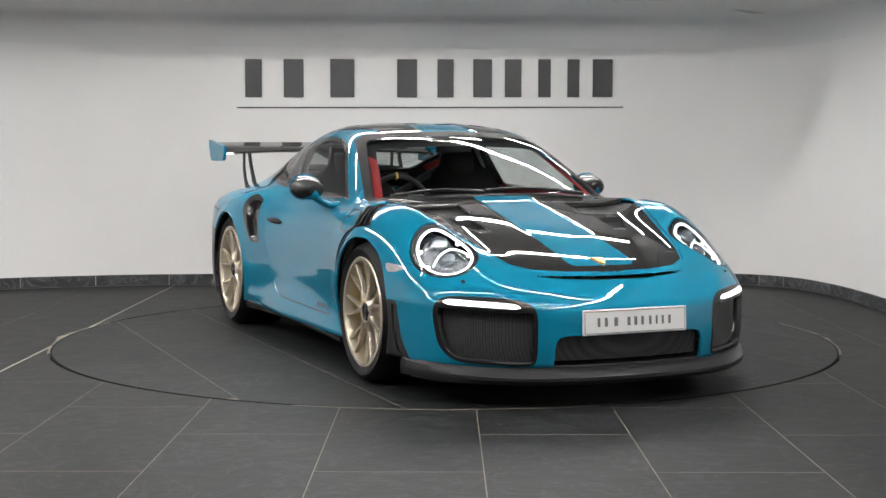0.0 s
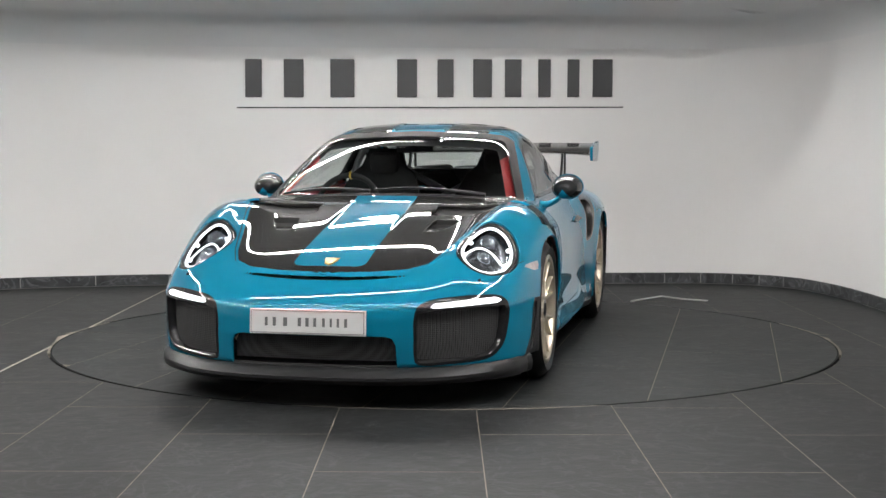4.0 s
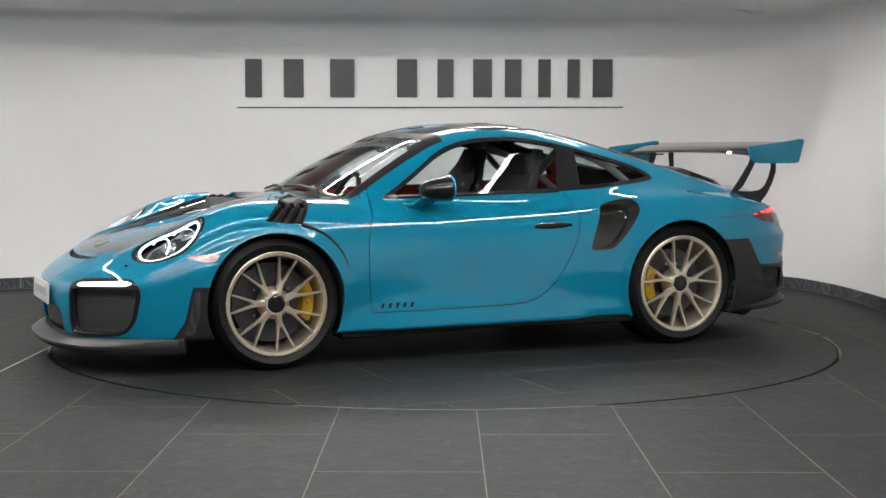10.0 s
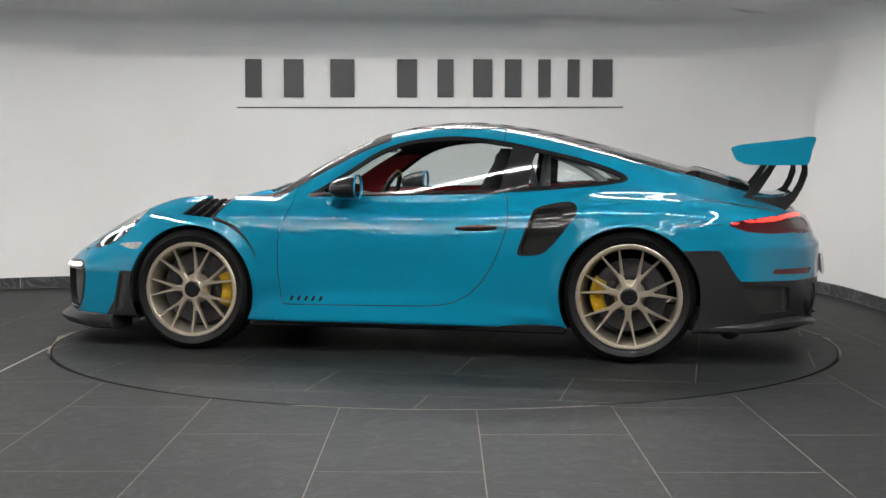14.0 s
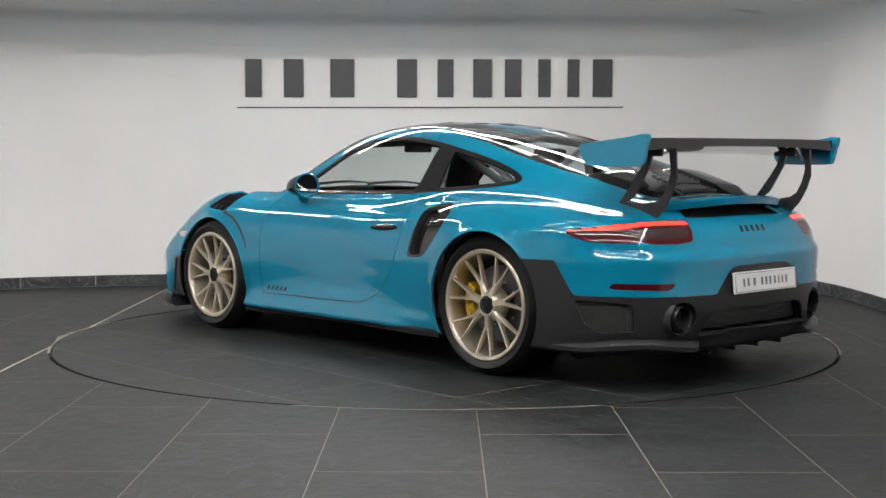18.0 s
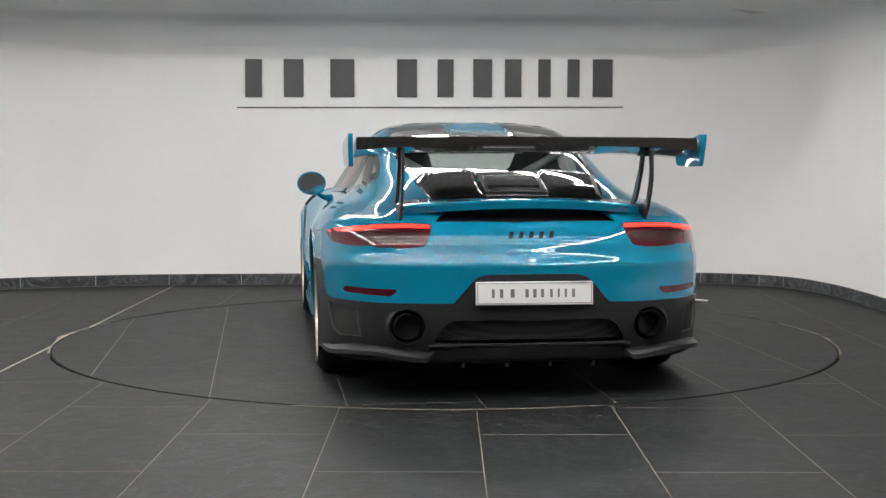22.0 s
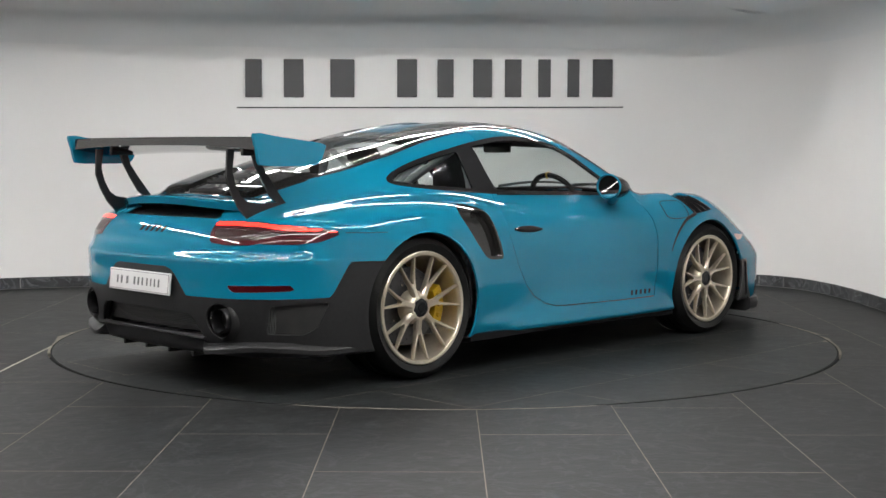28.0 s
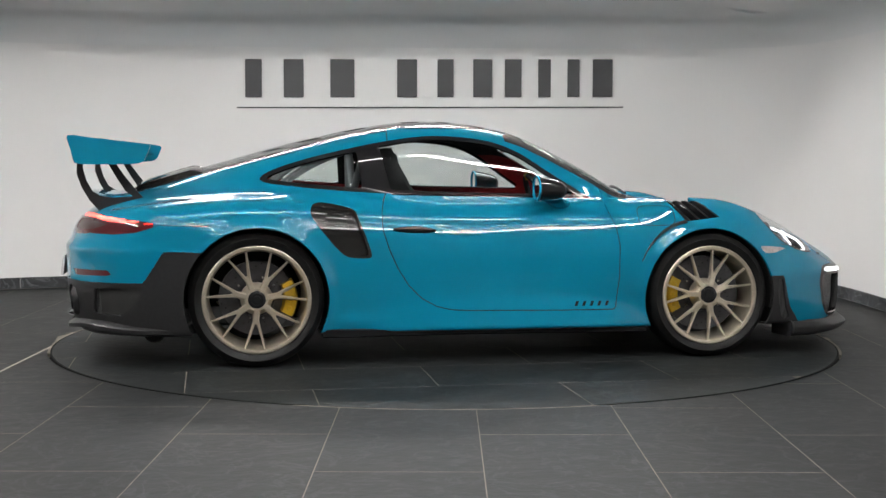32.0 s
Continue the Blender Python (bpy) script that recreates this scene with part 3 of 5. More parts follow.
def body_field(x, y, z):
    """Below zero inside the bodywork, zero on its skin."""
    y = np.abs(y)
    side = y - half_width(x) + lean_up(x) * np.maximum(z - 0.55, 0) ** 2 + lean_low(x) * np.maximum(0.45 - z, 0) ** 2
    for (ax, az), r in ((AXLE_F, ARCH_F), (AXLE_R, ARCH_R)):
        d = np.hypot(x - ax, z - az) - r
        side = side - 0.012 * np.exp(-(np.maximum(d, 0) / 0.035) ** 2)
    side = side - 0.032 * np.exp(-((z - 0.225) / 0.042) ** 2) / (1 + np.exp((np.abs(x) - 0.80) / 0.03))
    q = np.clip((x - 0.7) / 0.5, 0, 1)
    top = z - deck_z(x) + 0.035 * y * y - np.maximum(fender_h(x) + 0.018 * q * q * (3 - 2 * q), 0) * np.exp(-(np.minimum(y - 0.735, 0) / 0.135) ** 2)
    reach = np.clip((x - 0.93) / 0.05, 0, 1) * np.clip((1.62 - x) / 0.30, 0, 1)
    top = top + reach * 0.0030 / (1 + np.exp(np.clip((y - 0.166 - 0.010 * (x - 0.9)) / 0.0045, -40, 40)))
    nose = (x - nose_plan(y) - nose_rise(z)) * 0.85
    tail = (tail_plan(y) + tail_rise(z) - x) * 0.9
    low = smax(smax(side, top, 0.17), smax(nose, tail, 0.05), 0.11)
    flank = y - (0.742 - 0.50 * (z - 0.88) - cab_taper(x)) * 1.0 + 0.25 * np.maximum(0.88 - z, 0)
    roof = z - roof_z(x) + 0.13 * y * y + 0.12 * np.maximum(y - 0.3, 0) ** 2
    span = np.clip((0.36 - x) / 0.06, 0, 1) * np.clip((x + 0.9) / 0.1, 0, 1)
    roof = roof + span * 0.006 / (1 + np.exp(np.clip((y - 0.168) / 0.005, -40, 40)))
    cab = smax(smax(flank * 0.9, roof * 0.85, 0.11), smax(nose + 0.2, tail + 0.13, 0.05), 0.08)
    blend = 0.03 + 0.10 / (1 + np.exp((x + 0.75) / 0.12))
    f = smin(low, cab, blend)
    return smax(f, 0.17 - z, 0.03)


def skin(level, nu, nc, nv):
    """A net of rays from the car's spine to the skin: points, outward normals and quads of the left half."""
    us = [(-1.35, -math.pi / 2 * (1 - i / nc)) for i in range(nc)] + [(-1.35 + 2.70 * i / nu, 0.0) for i in range(nu)] + [(1.35, math.pi / 2 * i / nc) for i in range(nc + 1)]
    psi = np.linspace(-math.pi / 2, math.pi / 2, nv + 1)
    us = np.array(us)
    ox = us[:, 0][:, None] + 0 * psi
    ph = np.clip(us[:, 1], -1.5698, 1.5698)[:, None]
    dx, dy, dz = np.sin(ph) + 0 * psi, np.cos(ph) * np.cos(psi), np.cos(ph) * np.sin(psi)
    ramp = np.clip((ox - 0.2) / 1.15, 0, 1)
    oz = 0.60 - 0.35 * ramp * ramp * (3 - 2 * ramp)
    lo, hi = np.full(ox.shape, 0.03), np.full(ox.shape, 1.9)
    for _ in range(34):
        m = (lo + hi) / 2
        inside = body_field(ox + m * dx, m * dy, oz + m * dz) < level
        lo, hi = np.where(inside, m, lo), np.where(inside, hi, m)
    x, y, z = ox + lo * dx, lo * dy, oz + lo * dz
    y[:, 0] = y[:, -1] = 0
    V = np.stack([x, y, z], -1).reshape(-1, 3)
    n = nv + 1
    F = [(i * n + j, i * n + j + 1, (i + 1) * n + j + 1, (i + 1) * n + j) for i in range(len(us) - 1) for j in range(nv)]
    return V, F


def normals_at(V):
    e = 0.0015
    x, y, z = V[:, 0], V[:, 1], V[:, 2]
    g = np.stack([body_field(x + e, y, z) - body_field(x - e, y, z), body_field(x, y + e, z) - body_field(x, y - e, z), body_field(x, y, z + e) - body_field(x, y, z - e)], 1)
    g[np.abs(V[:, 1]) < 1e-6, 1] = 0
    return g / np.maximum(np.linalg.norm(g, axis=1), 1e-9)[:, None]


def outline(px, py, pts, r=0.0):
    """Signed distance, below zero inside, from a closed 2D outline, grown by r."""
    p = np.array(pts, float)
    d = np.full(px.shape, 1e9)
    inside = np.zeros(px.shape, bool)
    for (ax, ay), (bx, by) in zip(p, np.roll(p, -1, axis=0)):
        ex, ey = bx - ax, by - ay
        t = np.clip(((px - ax) * ex + (py - ay) * ey) / (ex * ex + ey * ey), 0, 1)
        d = np.minimum(d, np.hypot(px - ax - t * ex, py - ay - t * ey))
        hit = ((ay > py) != (by > py)) & (px < ex * (py - ay) / (ey if abs(ey) > 1e-12 else 1e-12) + ax)
        inside ^= hit
    return np.where(inside, -d, d) - r


class Shell:
    """The skin as a mesh whose faces are cut along lines and sorted into named panels."""

    def __init__(self, V, F, tag="body"):
        self.V = [tuple(v) for v in V]
        self.F = [list(f) for f in F]
        self.T = [tag] * len(F)

    def cut(self, fun, to, only=("body",)):
        """Faces of the panels `only` where fun < 0 go to panel `to`."""
        A = np.array(self.V)
        val = fun(A[:, 0], A[:, 1], A[:, 2])
        val = np.where(np.abs(val) < 2e-4, 0.0, val).tolist()
        V, seen, nf, nt = self.V, {}, [], []
        def mid(a, b):
            k = (a, b) if a < b else (b, a)
            if k not in seen:
                f = val[a] / (val[a] - val[b])
                pa, pb = V[a], V[b]
                V.append((pa[0] + f * (pb[0] - pa[0]), pa[1] + f * (pb[1] - pa[1]), pa[2] + f * (pb[2] - pa[2])))
                seen[k] = len(V) - 1
            return seen[k]
        for f, t in zip(self.F, self.T):
            if t not in only:
                nf.append(f), nt.append(t)
                continue
            vs = [val[i] for i in f]
            if min(vs) >= 0:
                nf.append(f), nt.append(t)
            elif max(vs) <= 0:
                nf.append(f), nt.append(to)
            else:
                P, Q = [], []
                for k, a in enumerate(f):
                    b = f[(k + 1) % len(f)]
                    va, vb = val[a], val[b]
                    if va <= 0:
                        P.append(a)
                    if va >= 0:
                        Q.append(a)
                    if va * vb < 0:
                        m = mid(a, b)
                        P.append(m), Q.append(m)
                if len(P) >= 3:
                    nf.append(P), nt.append(to)
                if len(Q) >= 3:
                    nf.append(Q), nt.append(t)
        self.F, self.T = nf, nt

    def gap(self, fun, w, to, only=("body",)):
        """Leaves a gap of half-width w along fun = 0; what lies inside goes to panel `to`."""
        self.cut(lambda x, y, z: fun(x, y, z) - w, "seam_strip", only)
        self.cut(lambda x, y, z: fun(x, y, z) + w, to, ("seam_strip",))
        self.T = ["gone" if t == "seam_strip" else t for t in self.T]

    def finish(self):
        self.A = np.array(self.V)
        self.N = normals_at(self.A)

    def panel(self, name, tags, mat, sides, depth=0.012, push=0.0):
        """A mesh of the faces in tags: sides 'l', 'r' or 'lr' (both in one), with folded-in rims of that depth, moved outwards by push."""
        faces = [f for f, t in zip(self.F, self.T) if t in tags]
        used = sorted({i for f in faces for i in f})
        idx = {a: k for k, a in enumerate(used)}
        if not used:
            return None
        P, N = self.A[used], self.N[used]
        edges = {}
        for f in faces:
            for a, b in zip(f, f[1:] + f[:1]):
                edges[(a, b)] = edges.get((a, b), 0) + 1
        rim = [(idx[a], idx[b]) for (a, b) in edges if (b, a) not in edges and not (sides == "lr" and abs(self.A[a][1]) < 1e-5 and abs(self.A[b][1]) < 1e-5)]
        verts, norms, polys = [], [], []
        for s in ([1, -1] if sides == "lr" else [1] if sides == "l" else [-1]):
            flip = np.array([1, s, 1])
            o = len(verts)
            verts += list((P + N * push) * flip)
            norms += list(N * flip)
            polys += [tuple(o + idx[i] for i in (f if s > 0 else f[::-1])) for f in faces]
            if depth:
                out = {}
                for a, b in rim:
                    e = P[b] - P[a]
                    w = np.cross(e, N[a])
                    w = w / (np.linalg.norm(w) + 1e-12)
                    for k in (a, b):
                        out[k] = out.get(k, 0) + w
                ring = {}
                for k, w in out.items():
                    w = w / (np.linalg.norm(w) + 1e-12)
                    ring[k] = len(verts)
                    n1 = w * 0.8 + N[k] * 0.6
                    verts += [(P[k] + N[k] * push) * flip, (P[k] + N[k] * (push - depth)) * flip]
                    norms += [n1 * flip, w * flip]
                for a, b in rim:
                    q = (ring[b], ring[a], ring[a] + 1, ring[b] + 1)
                    polys.append(q if s > 0 else q[::-1])
        me = mesh_of(name, verts, polys, mat, normals=norms)
        return me


def circ(ax, az, r):
    return lambda x, y, z: np.where(y > 0.45, np.hypot(x - ax, z - az) - r, 1.0)


def side_cut(pts, r=0.0, ymin=0.3):
    return lambda x, y, z: np.where(y > ymin, outline(x, z, pts, r), 1.0)


def both(f, g):
    return lambda x, y, z: np.maximum(f(x, y, z), g(x, y, z))


def closed_spline(knots, n=60):
    k = list(knots)
    q = spline(k[-2:] + k + k[:3], (len(k) + 4) * 8)
    return q[16:16 + len(k) * 8]


car = new("car")
tagged(car, "teal sports coupe with black bonnet stripes and large rear wing", "car")

DLO = closed_spline([(0.54, 0.902), (0.371, 1.012), (0.212, 1.118), (0.054, 1.178), (-0.136, 1.203), (-0.325, 1.203), (-0.545, 1.172), (-0.765, 1.126), (-0.953, 1.08), (-1.10, 1.033),
                     (-1.185, 0.992), (-1.19, 0.962), (-1.10, 0.943), (-0.9, 0.922), (-0.6, 0.900), (-0.2, 0.884), (0.2, 0.873), (0.5, 0.867), (0.60, 0.870)])
DOOR = [(0.66, 0.90), (0.672, 0.80), (0.703, 0.715), (0.72, 0.62), (0.718, 0.45), (0.70, 0.285), (0.69, 0.272), (0.4, 0.272), (-0.1, 0.279), (-0.2, 0.284), (-0.28, 0.302), (-0.36, 0.345), (-0.43, 0.415),
        (-0.49, 0.51), (-0.535, 0.61), (-0.568, 0.72), (-0.566, 0.80), (-0.55, 0.86), (-0.525, 0.92), (-0.5, 1.25), (0.6, 1.25)]
SCOOP = closed_spline([(-0.712, 0.812), (-0.735, 0.824), (-0.786, 0.838), (-0.862, 0.852), (-0.907, 0.853), (-0.938, 0.838), (-0.946, 0.799), (-0.923, 0.755), (-0.863, 0.675), (-0.803, 0.608), (-0.768, 0.579), (-0.727, 0.567), (-0.66, 0.563), (-0.628, 0.569), (-0.632, 0.60), (-0.651, 0.66), (-0.681, 0.737), (-0.702, 0.795)])
SCOOP_IN = closed_spline([(-0.712, 0.800), (-0.757, 0.817), (-0.83, 0.818), (-0.862, 0.802), (-0.868, 0.768), (-0.847, 0.707), (-0.797, 0.63), (-0.755, 0.592), (-0.70, 0.578), (-0.646, 0.582), (-0.655, 0.63), (-0.685, 0.72)])
LOUVRE = [(1.275, 0.765), (1.16, 0.875), (1.0, 0.885), (1.09, 0.745)]
INTAKE = closed_spline([(0.825, 0.43), (0.80, 0.473), (0.74, 0.487), (0.56, 0.481), (0.475, 0.455), (0.452, 0.40), (0.45, 0.30), (0.452, 0.215), (0.475, 0.186), (0.6, 0.187), (0.74, 0.20), (0.80, 0.255), (0.82, 0.34)])
TAIL = [(0.852, 0.748), (0.79, 0.771), (0.69, 0.792), (0.56, 0.797), (0.437, 0.795), (0.452, 0.748), (0.475, 0.700), (0.56, 0.690), (0.68, 0.692), (0.78, 0.713)]
REFL = [(0.835, 0.483), (0.822, 0.511), (0.59, 0.509), (0.625, 0.476)]

DRL = [(0.795, 0.462), (0.77, 0.474), (0.535, 0.458), (0.515, 0.445), (0.53, 0.437), (0.78, 0.450)]
INTAKE_BAR = [(0.9, 0.435), (0.82, 0.437), (0.50, 0.422), (0.4, 0.42), (0.4, 0.6), (0.9, 0.6)]
DECK_SLOT = [(-1, 0.862), (0.16, 0.860), (0.34, 0.852), (0.385, 0.840), (0.425, 0.805), (-1, 0.802)]
DIFFUSER = [(-1, 0.372), (0.34, 0.372), (0.375, 0.36), (0.40, 0.335), (0.445, 0.262), (-1, 0.262)]
REAR_VENT = [(-1.80, 0.428), (-1.98, 0.422), (-2.055, 0.412), (-2.062, 0.285), (-1.92, 0.278), (-1.86, 0.31)]
TAIL_BAR = [(0.842, 0.752), (0.79, 0.768), (0.69, 0.788), (0.56, 0.793), (0.44, 0.791), (0.446, 0.7765), (0.56, 0.7785), (0.69, 0.774), (0.79, 0.756)]

TAIL_DARK = [(0.79, 0.744), (0.70, 0.762), (0.56, 0.766), (0.47, 0.764), (0.475, 0.742), (0.50, 0.718), (0.60, 0.712), (0.72, 0.718)]

LAMP_C, LAMP_T, LAMP_N = (1.735, 0.692, 0.684), (-0.785, 0.0, 0.62), (0.62, 0.0, 0.785)
TAIL_SIDE = [(-1.715, 0.744), (-1.80, 0.762), (-1.95, 0.782), (-2.12, 0.796), (-2.18, 0.70), (-1.95, 0.694), (-1.84, 0.704)]
TAIL_SIDE_BAR = [(-1.722, 0.7455), (-1.80, 0.760), (-1.95, 0.779), (-2.12, 0.793), (-2.12, 0.778), (-1.95, 0.764), (-1.80, 0.748)]


def hood_edge(x):
    return np.interp(x, [0.5, 0.93, 1.3, 1.6, 1.82, 1.92, 1.985, 2.025, 2.045], [0.72, 0.695, 0.625, 0.55, 0.495, 0.455, 0.37, 0.22, 0.0])


def f_hood(x, y, z):
    """The black part of the bonnet, seen from above."""
    return np.maximum(np.maximum(y - hood_edge(x), 0.72 - x), x - 2.045) * 0.8


def f_center(x, y, z):
    q = y - (0.163 + 0.010 * (x - 0.9))
    d = x - 1.985
    a, b = np.maximum(q + 0.05, 0), np.maximum(d + 0.05, 0)
    return np.hypot(a, b) - 0.05 + np.minimum(np.maximum(q + 0.05, d + 0.05), 0)


def f_screen(x, y, z):
    return np.where(x > 0.1, np.maximum(outline(y, z, [(-1, 0.5), (0.745, 0.5), (0.715, 0.86), (0.66, 0.985), (0.60, 1.11), (0.555, 1.185), (0.52, 1.212), (0.4, 1.226), (0.0, 1.240), (-1, 1.24)]), z * 0 - x + 0.15), 1.0)


def f_cowl(x, y, z):
    """In front of the windscreen's foot."""
    return x - (0.905 - 0.10 * y * y - 0.18 * np.maximum(y - 0.45, 0))


def f_backlight(x, y, z):
    return np.where(x < -0.5, outline(y, z, [(-1, 0.985), (0.452, 0.985), (0.485, 1.02), (0.505, 1.10), (0.488, 1.19), (0.455, 1.213), (0.3, 1.226), (-1, 1.232)]), 1.0)


def f_lid(x, y, z):
    return np.where(x < -1.2, outline(y, z, [(-1, 0.905), (0.40, 0.905), (0.425, 0.915), (0.462, 0.978), (-1, 0.978)]), 1.0)


def f_rear_black(x, y, z):
    low = outline(y, z, [(-1, 0.577), (0.20, 0.577), (0.245, 0.566), (0.275, 0.54), (0.355, 0.447), (0.375, 0.437), (0.6, 0.437), (0.8, 0.447), (1.2, 0.452), (1.2, -1), (-1, -1)])
    flank = outline(x, z, [(-1.3, 0.605), (-1.70, 0.605), (-1.80, 0.448), (-3, 0.448), (-3, -1), (-1.3, -1)])
    return np.where(x < -1.25, np.minimum(np.maximum(low, x + 1.9), flank), 1.0)


def f_intake(x, y, z):
    return np.where(x > 1.5, outline(y, z, INTAKE), 1.0)


def f_mouth(x, y, z):
    return np.where(x > 1.8, outline(y, z, [(-1, 0.318), (0.33, 0.318), (0.362, 0.308), (0.376, 0.28), (0.38, 0.165), (-1, 0.165)]), 1.0)


def f_slot(x, y, z):
    return np.where(x > 1.7, np.maximum(np.abs(z - 0.553 - 0.09 * y * y) - 0.0075 * np.sqrt(np.maximum(1 - (y / 0.40) ** 2, 0)) , y - 0.40), 1.0)


def f_lamp(x, y, z):
    t = (x - LAMP_C[0]) * LAMP_T[0] + (z - LAMP_C[2]) * LAMP_T[2]
    a = np.hypot((y - LAMP_C[1]) / 0.140, t / 0.203)
    return np.where(x > 1.35, (a - 1) * 0.14, 1.0)


def f_marker(x, y, z):
    return np.where(y > 0.6, outline(x, z, [(1.70, 0.592), (1.60, 0.602), (1.515, 0.607), (1.522, 0.592), (1.55, 0.567), (1.60, 0.567)]), 1.0)


def f_flap(x, y, z):
    return np.where(y > 0.5, outline(x, z, [(1.50, 0.442), (1.66, 0.442), (1.67, 0.40), (1.70, 0.27), (1.77, 0.168), (1.77, 0.0), (1.50, 0.0)]), 1.0)


def nose_vent(x, y, z):
    return outline(x, y, [(1.30, 0.50), (1.30, 0.36), (1.34, 0.345), (1.51, 0.335), (1.51, 0.41)])


def build_body():
    V, F = skin(0.0, 176, 84, 168)
    s = Shell(V, F)
    s.cut(lambda x, y, z: z - 0.178, "under")
    s.cut(circ(*AXLE_F, ARCH_F), "gone", ("body", "under"))
    s.cut(circ(*AXLE_R, ARCH_R), "gone", ("body", "under"))
    # glass house
    dlo = side_cut(DLO)
    s.cut(dlo, "frame")
    pane = lambda x, y, z: dlo(x, y, z) + 0.022
    s.cut(both(pane, lambda x, y, z: -(x + 0.50 + 0.22 * (z - 0.9))), "door_glass", ("frame",))
    s.cut(both(pane, lambda x, y, z: x + 0.655 + 0.10 * (z - 0.9)), "quarter_glass", ("frame",))
    s.cut(both(f_screen, f_cowl), "screen_edge")
    s.cut(both(lambda x, y, z: f_screen(x, y, z) + 0.03, lambda x, y, z: f_cowl(x, y, z) + 0.03), "screen", ("screen_edge",))
    s.cut(f_backlight, "back_edge")
    s.cut(lambda x, y, z: f_backlight(x, y, z) + 0.025, "back_glass", ("back_edge",))
    s.cut(f_lid, "lid")
    # lamps and openings
    s.gap(f_lamp, 0.003, "lamp")
    s.cut(f_intake, "intake")
    s.cut(lambda x, y, z: f_intake(x, y, z) + 0.014, "intake_mesh", ("intake",))
    s.cut(lambda x, y, z: np.where(x > 1.5, outline(y, z, INTAKE_BAR), 1.0), "intake", ("intake_mesh",))
    s.cut(lambda x, y, z: np.where(x > 1.5, outline(y, z, DRL), 1.0), "drl", ("intake", "intake_mesh"))
    s.cut(f_mouth, "mouth")
    s.cut(lambda x, y, z: np.where(x < -1.9, outline(y, z, DECK_SLOT), 1.0), "deck_slot")
    s.cut(f_slot, "slot")
    s.cut(f_marker, "marker")
    s.cut(f_flap, "flap")
    s.cut(side_cut([(1.617, 0.425), (1.652, 0.425), (1.678, 0.27), (1.70, 0.205), (1.65, 0.205), (1.628, 0.30)]), "flap_mesh", ("flap",))
    s.cut(side_cut(SCOOP), "scoop")
    s.cut(side_cut(LOUVRE), "louvre")
    s.cut(lambda x, y, z: np.where(x < -1.4, np.minimum(outline(y, z, TAIL), np.where(y > 0.72, outline(x, z, TAIL_SIDE), 1.0)), 1.0), "tail")
    s.cut(lambda x, y, z: np.where(x < -1.7, outline(y, z, REFL), 1.0), "refl")
    s.cut(f_rear_black, "rear_black", ("body", "under"))
    s.cut(lambda x, y, z: np.where(x < -1.9, outline(y, z, DIFFUSER), 1.0), "diffuser", ("rear_black",))
    s.cut(lambda x, y, z: np.where(x < -1.9, np.hypot(y - 0.556, z - 0.342) - 0.079, 1.0), "pipe_hole", ("rear_black",))
    s.cut(side_cut(REAR_VENT), "rear_vent", ("rear_black",))
    s.cut(side_cut(SCOOP_IN), "scoop_in", ("scoop",))
    s.cut(lambda x, y, z: np.where(x < -1.4, np.minimum(outline(y, z, TAIL_BAR), np.where(y > 0.72, outline(x, z, TAIL_SIDE_BAR), 1.0)), 1.0), "tail_bar", ("tail",))
    s.cut(lambda x, y, z: np.where(x < -1.4, outline(y, z, TAIL_DARK), 1.0), "tail_dark", ("tail",))
    # seams
    s.gap(side_cut(DOOR, ymin=0.4), 0.0028, "door")
    # bonnet, roof stripes
    s.gap(lambda x, y, z: np.where(x > 0.6, f_hood(x, y, z) - 0.012, 1.0), 0.0026, "bonnet")
    s.cut(lambda x, y, z: np.maximum(f_hood(x, y, z), 0.0 - f_center(x, y, z)), "stripe", ("bonnet",))
    s.cut(lambda x, y, z: np.where(x > 0.9, nose_vent(x, y, z), 1.0), "vent", ("stripe",))
    roof_black = lambda x, y, z: np.maximum(np.maximum(np.abs(y - 0.328) - 0.163, -(x + 0.95)), np.maximum(x - 0.42, 1.1 - z))
    s.cut(roof_black, "roof_stripe")
    s.cut(lambda x, y, z: np.maximum(np.maximum(y - 0.17, -(x + 0.95)), np.maximum(x - 0.42, 1.1 - z)), "roof_panel")
    s.cut(lambda x, y, z: np.maximum(np.maximum(y - 0.42, 1.95 - x), 0.50 - z), "nose_panel")
    s.finish()
    return s


shell = build_body()
def body_part(name, tags, mat, sides, parent=None, label="", depth=0.012, push=0.0):
    me = shell.panel(name, tags, mat, sides, depth, push)
    return part(name, me, None, parent or car, label)


body = body_part("body_shell", ("body",), M_PAINT, "lr", label="glossy teal painted bodywork")
bonnet = body_part("bonnet", ("bonnet",), M_PAINT, "lr", label="teal centre band of the bonnet")
body_part("bonnet_stripe", ("stripe",), M_CARBON, "l", bonnet, "black carbon bonnet stripe", depth=0.02)
body_part("bonnet_stripe", ("stripe",), M_CARBON, "r", bonnet, "black carbon bonnet stripe", depth=0.02)
body_part("roof_panel", ("roof_panel",), M_PAINT, "lr", label="teal centre band of the roof", depth=0.0)
body_part("nose_panel", ("nose_panel",), M_PAINT, "lr", label="teal nose panel", depth=0.0)
body_part("roof_stripe", ("roof_stripe",), M_CARBON, "l", label="black carbon roof stripe")
body_part("roof_stripe", ("roof_stripe",), M_CARBON, "r", label="black carbon roof stripe")
body_part("underbody", ("under",), M_UNDER, "lr")
body_part("windscreen", ("screen",), M_GLASS, "lr", depth=0.0, label="clear windscreen")
body_part("windscreen_frame", ("screen_edge",), M_FRIT, "lr", label="black windscreen border")
body_part("rear_window", ("back_glass",), M_DARKGLASS, "lr", depth=0.0)
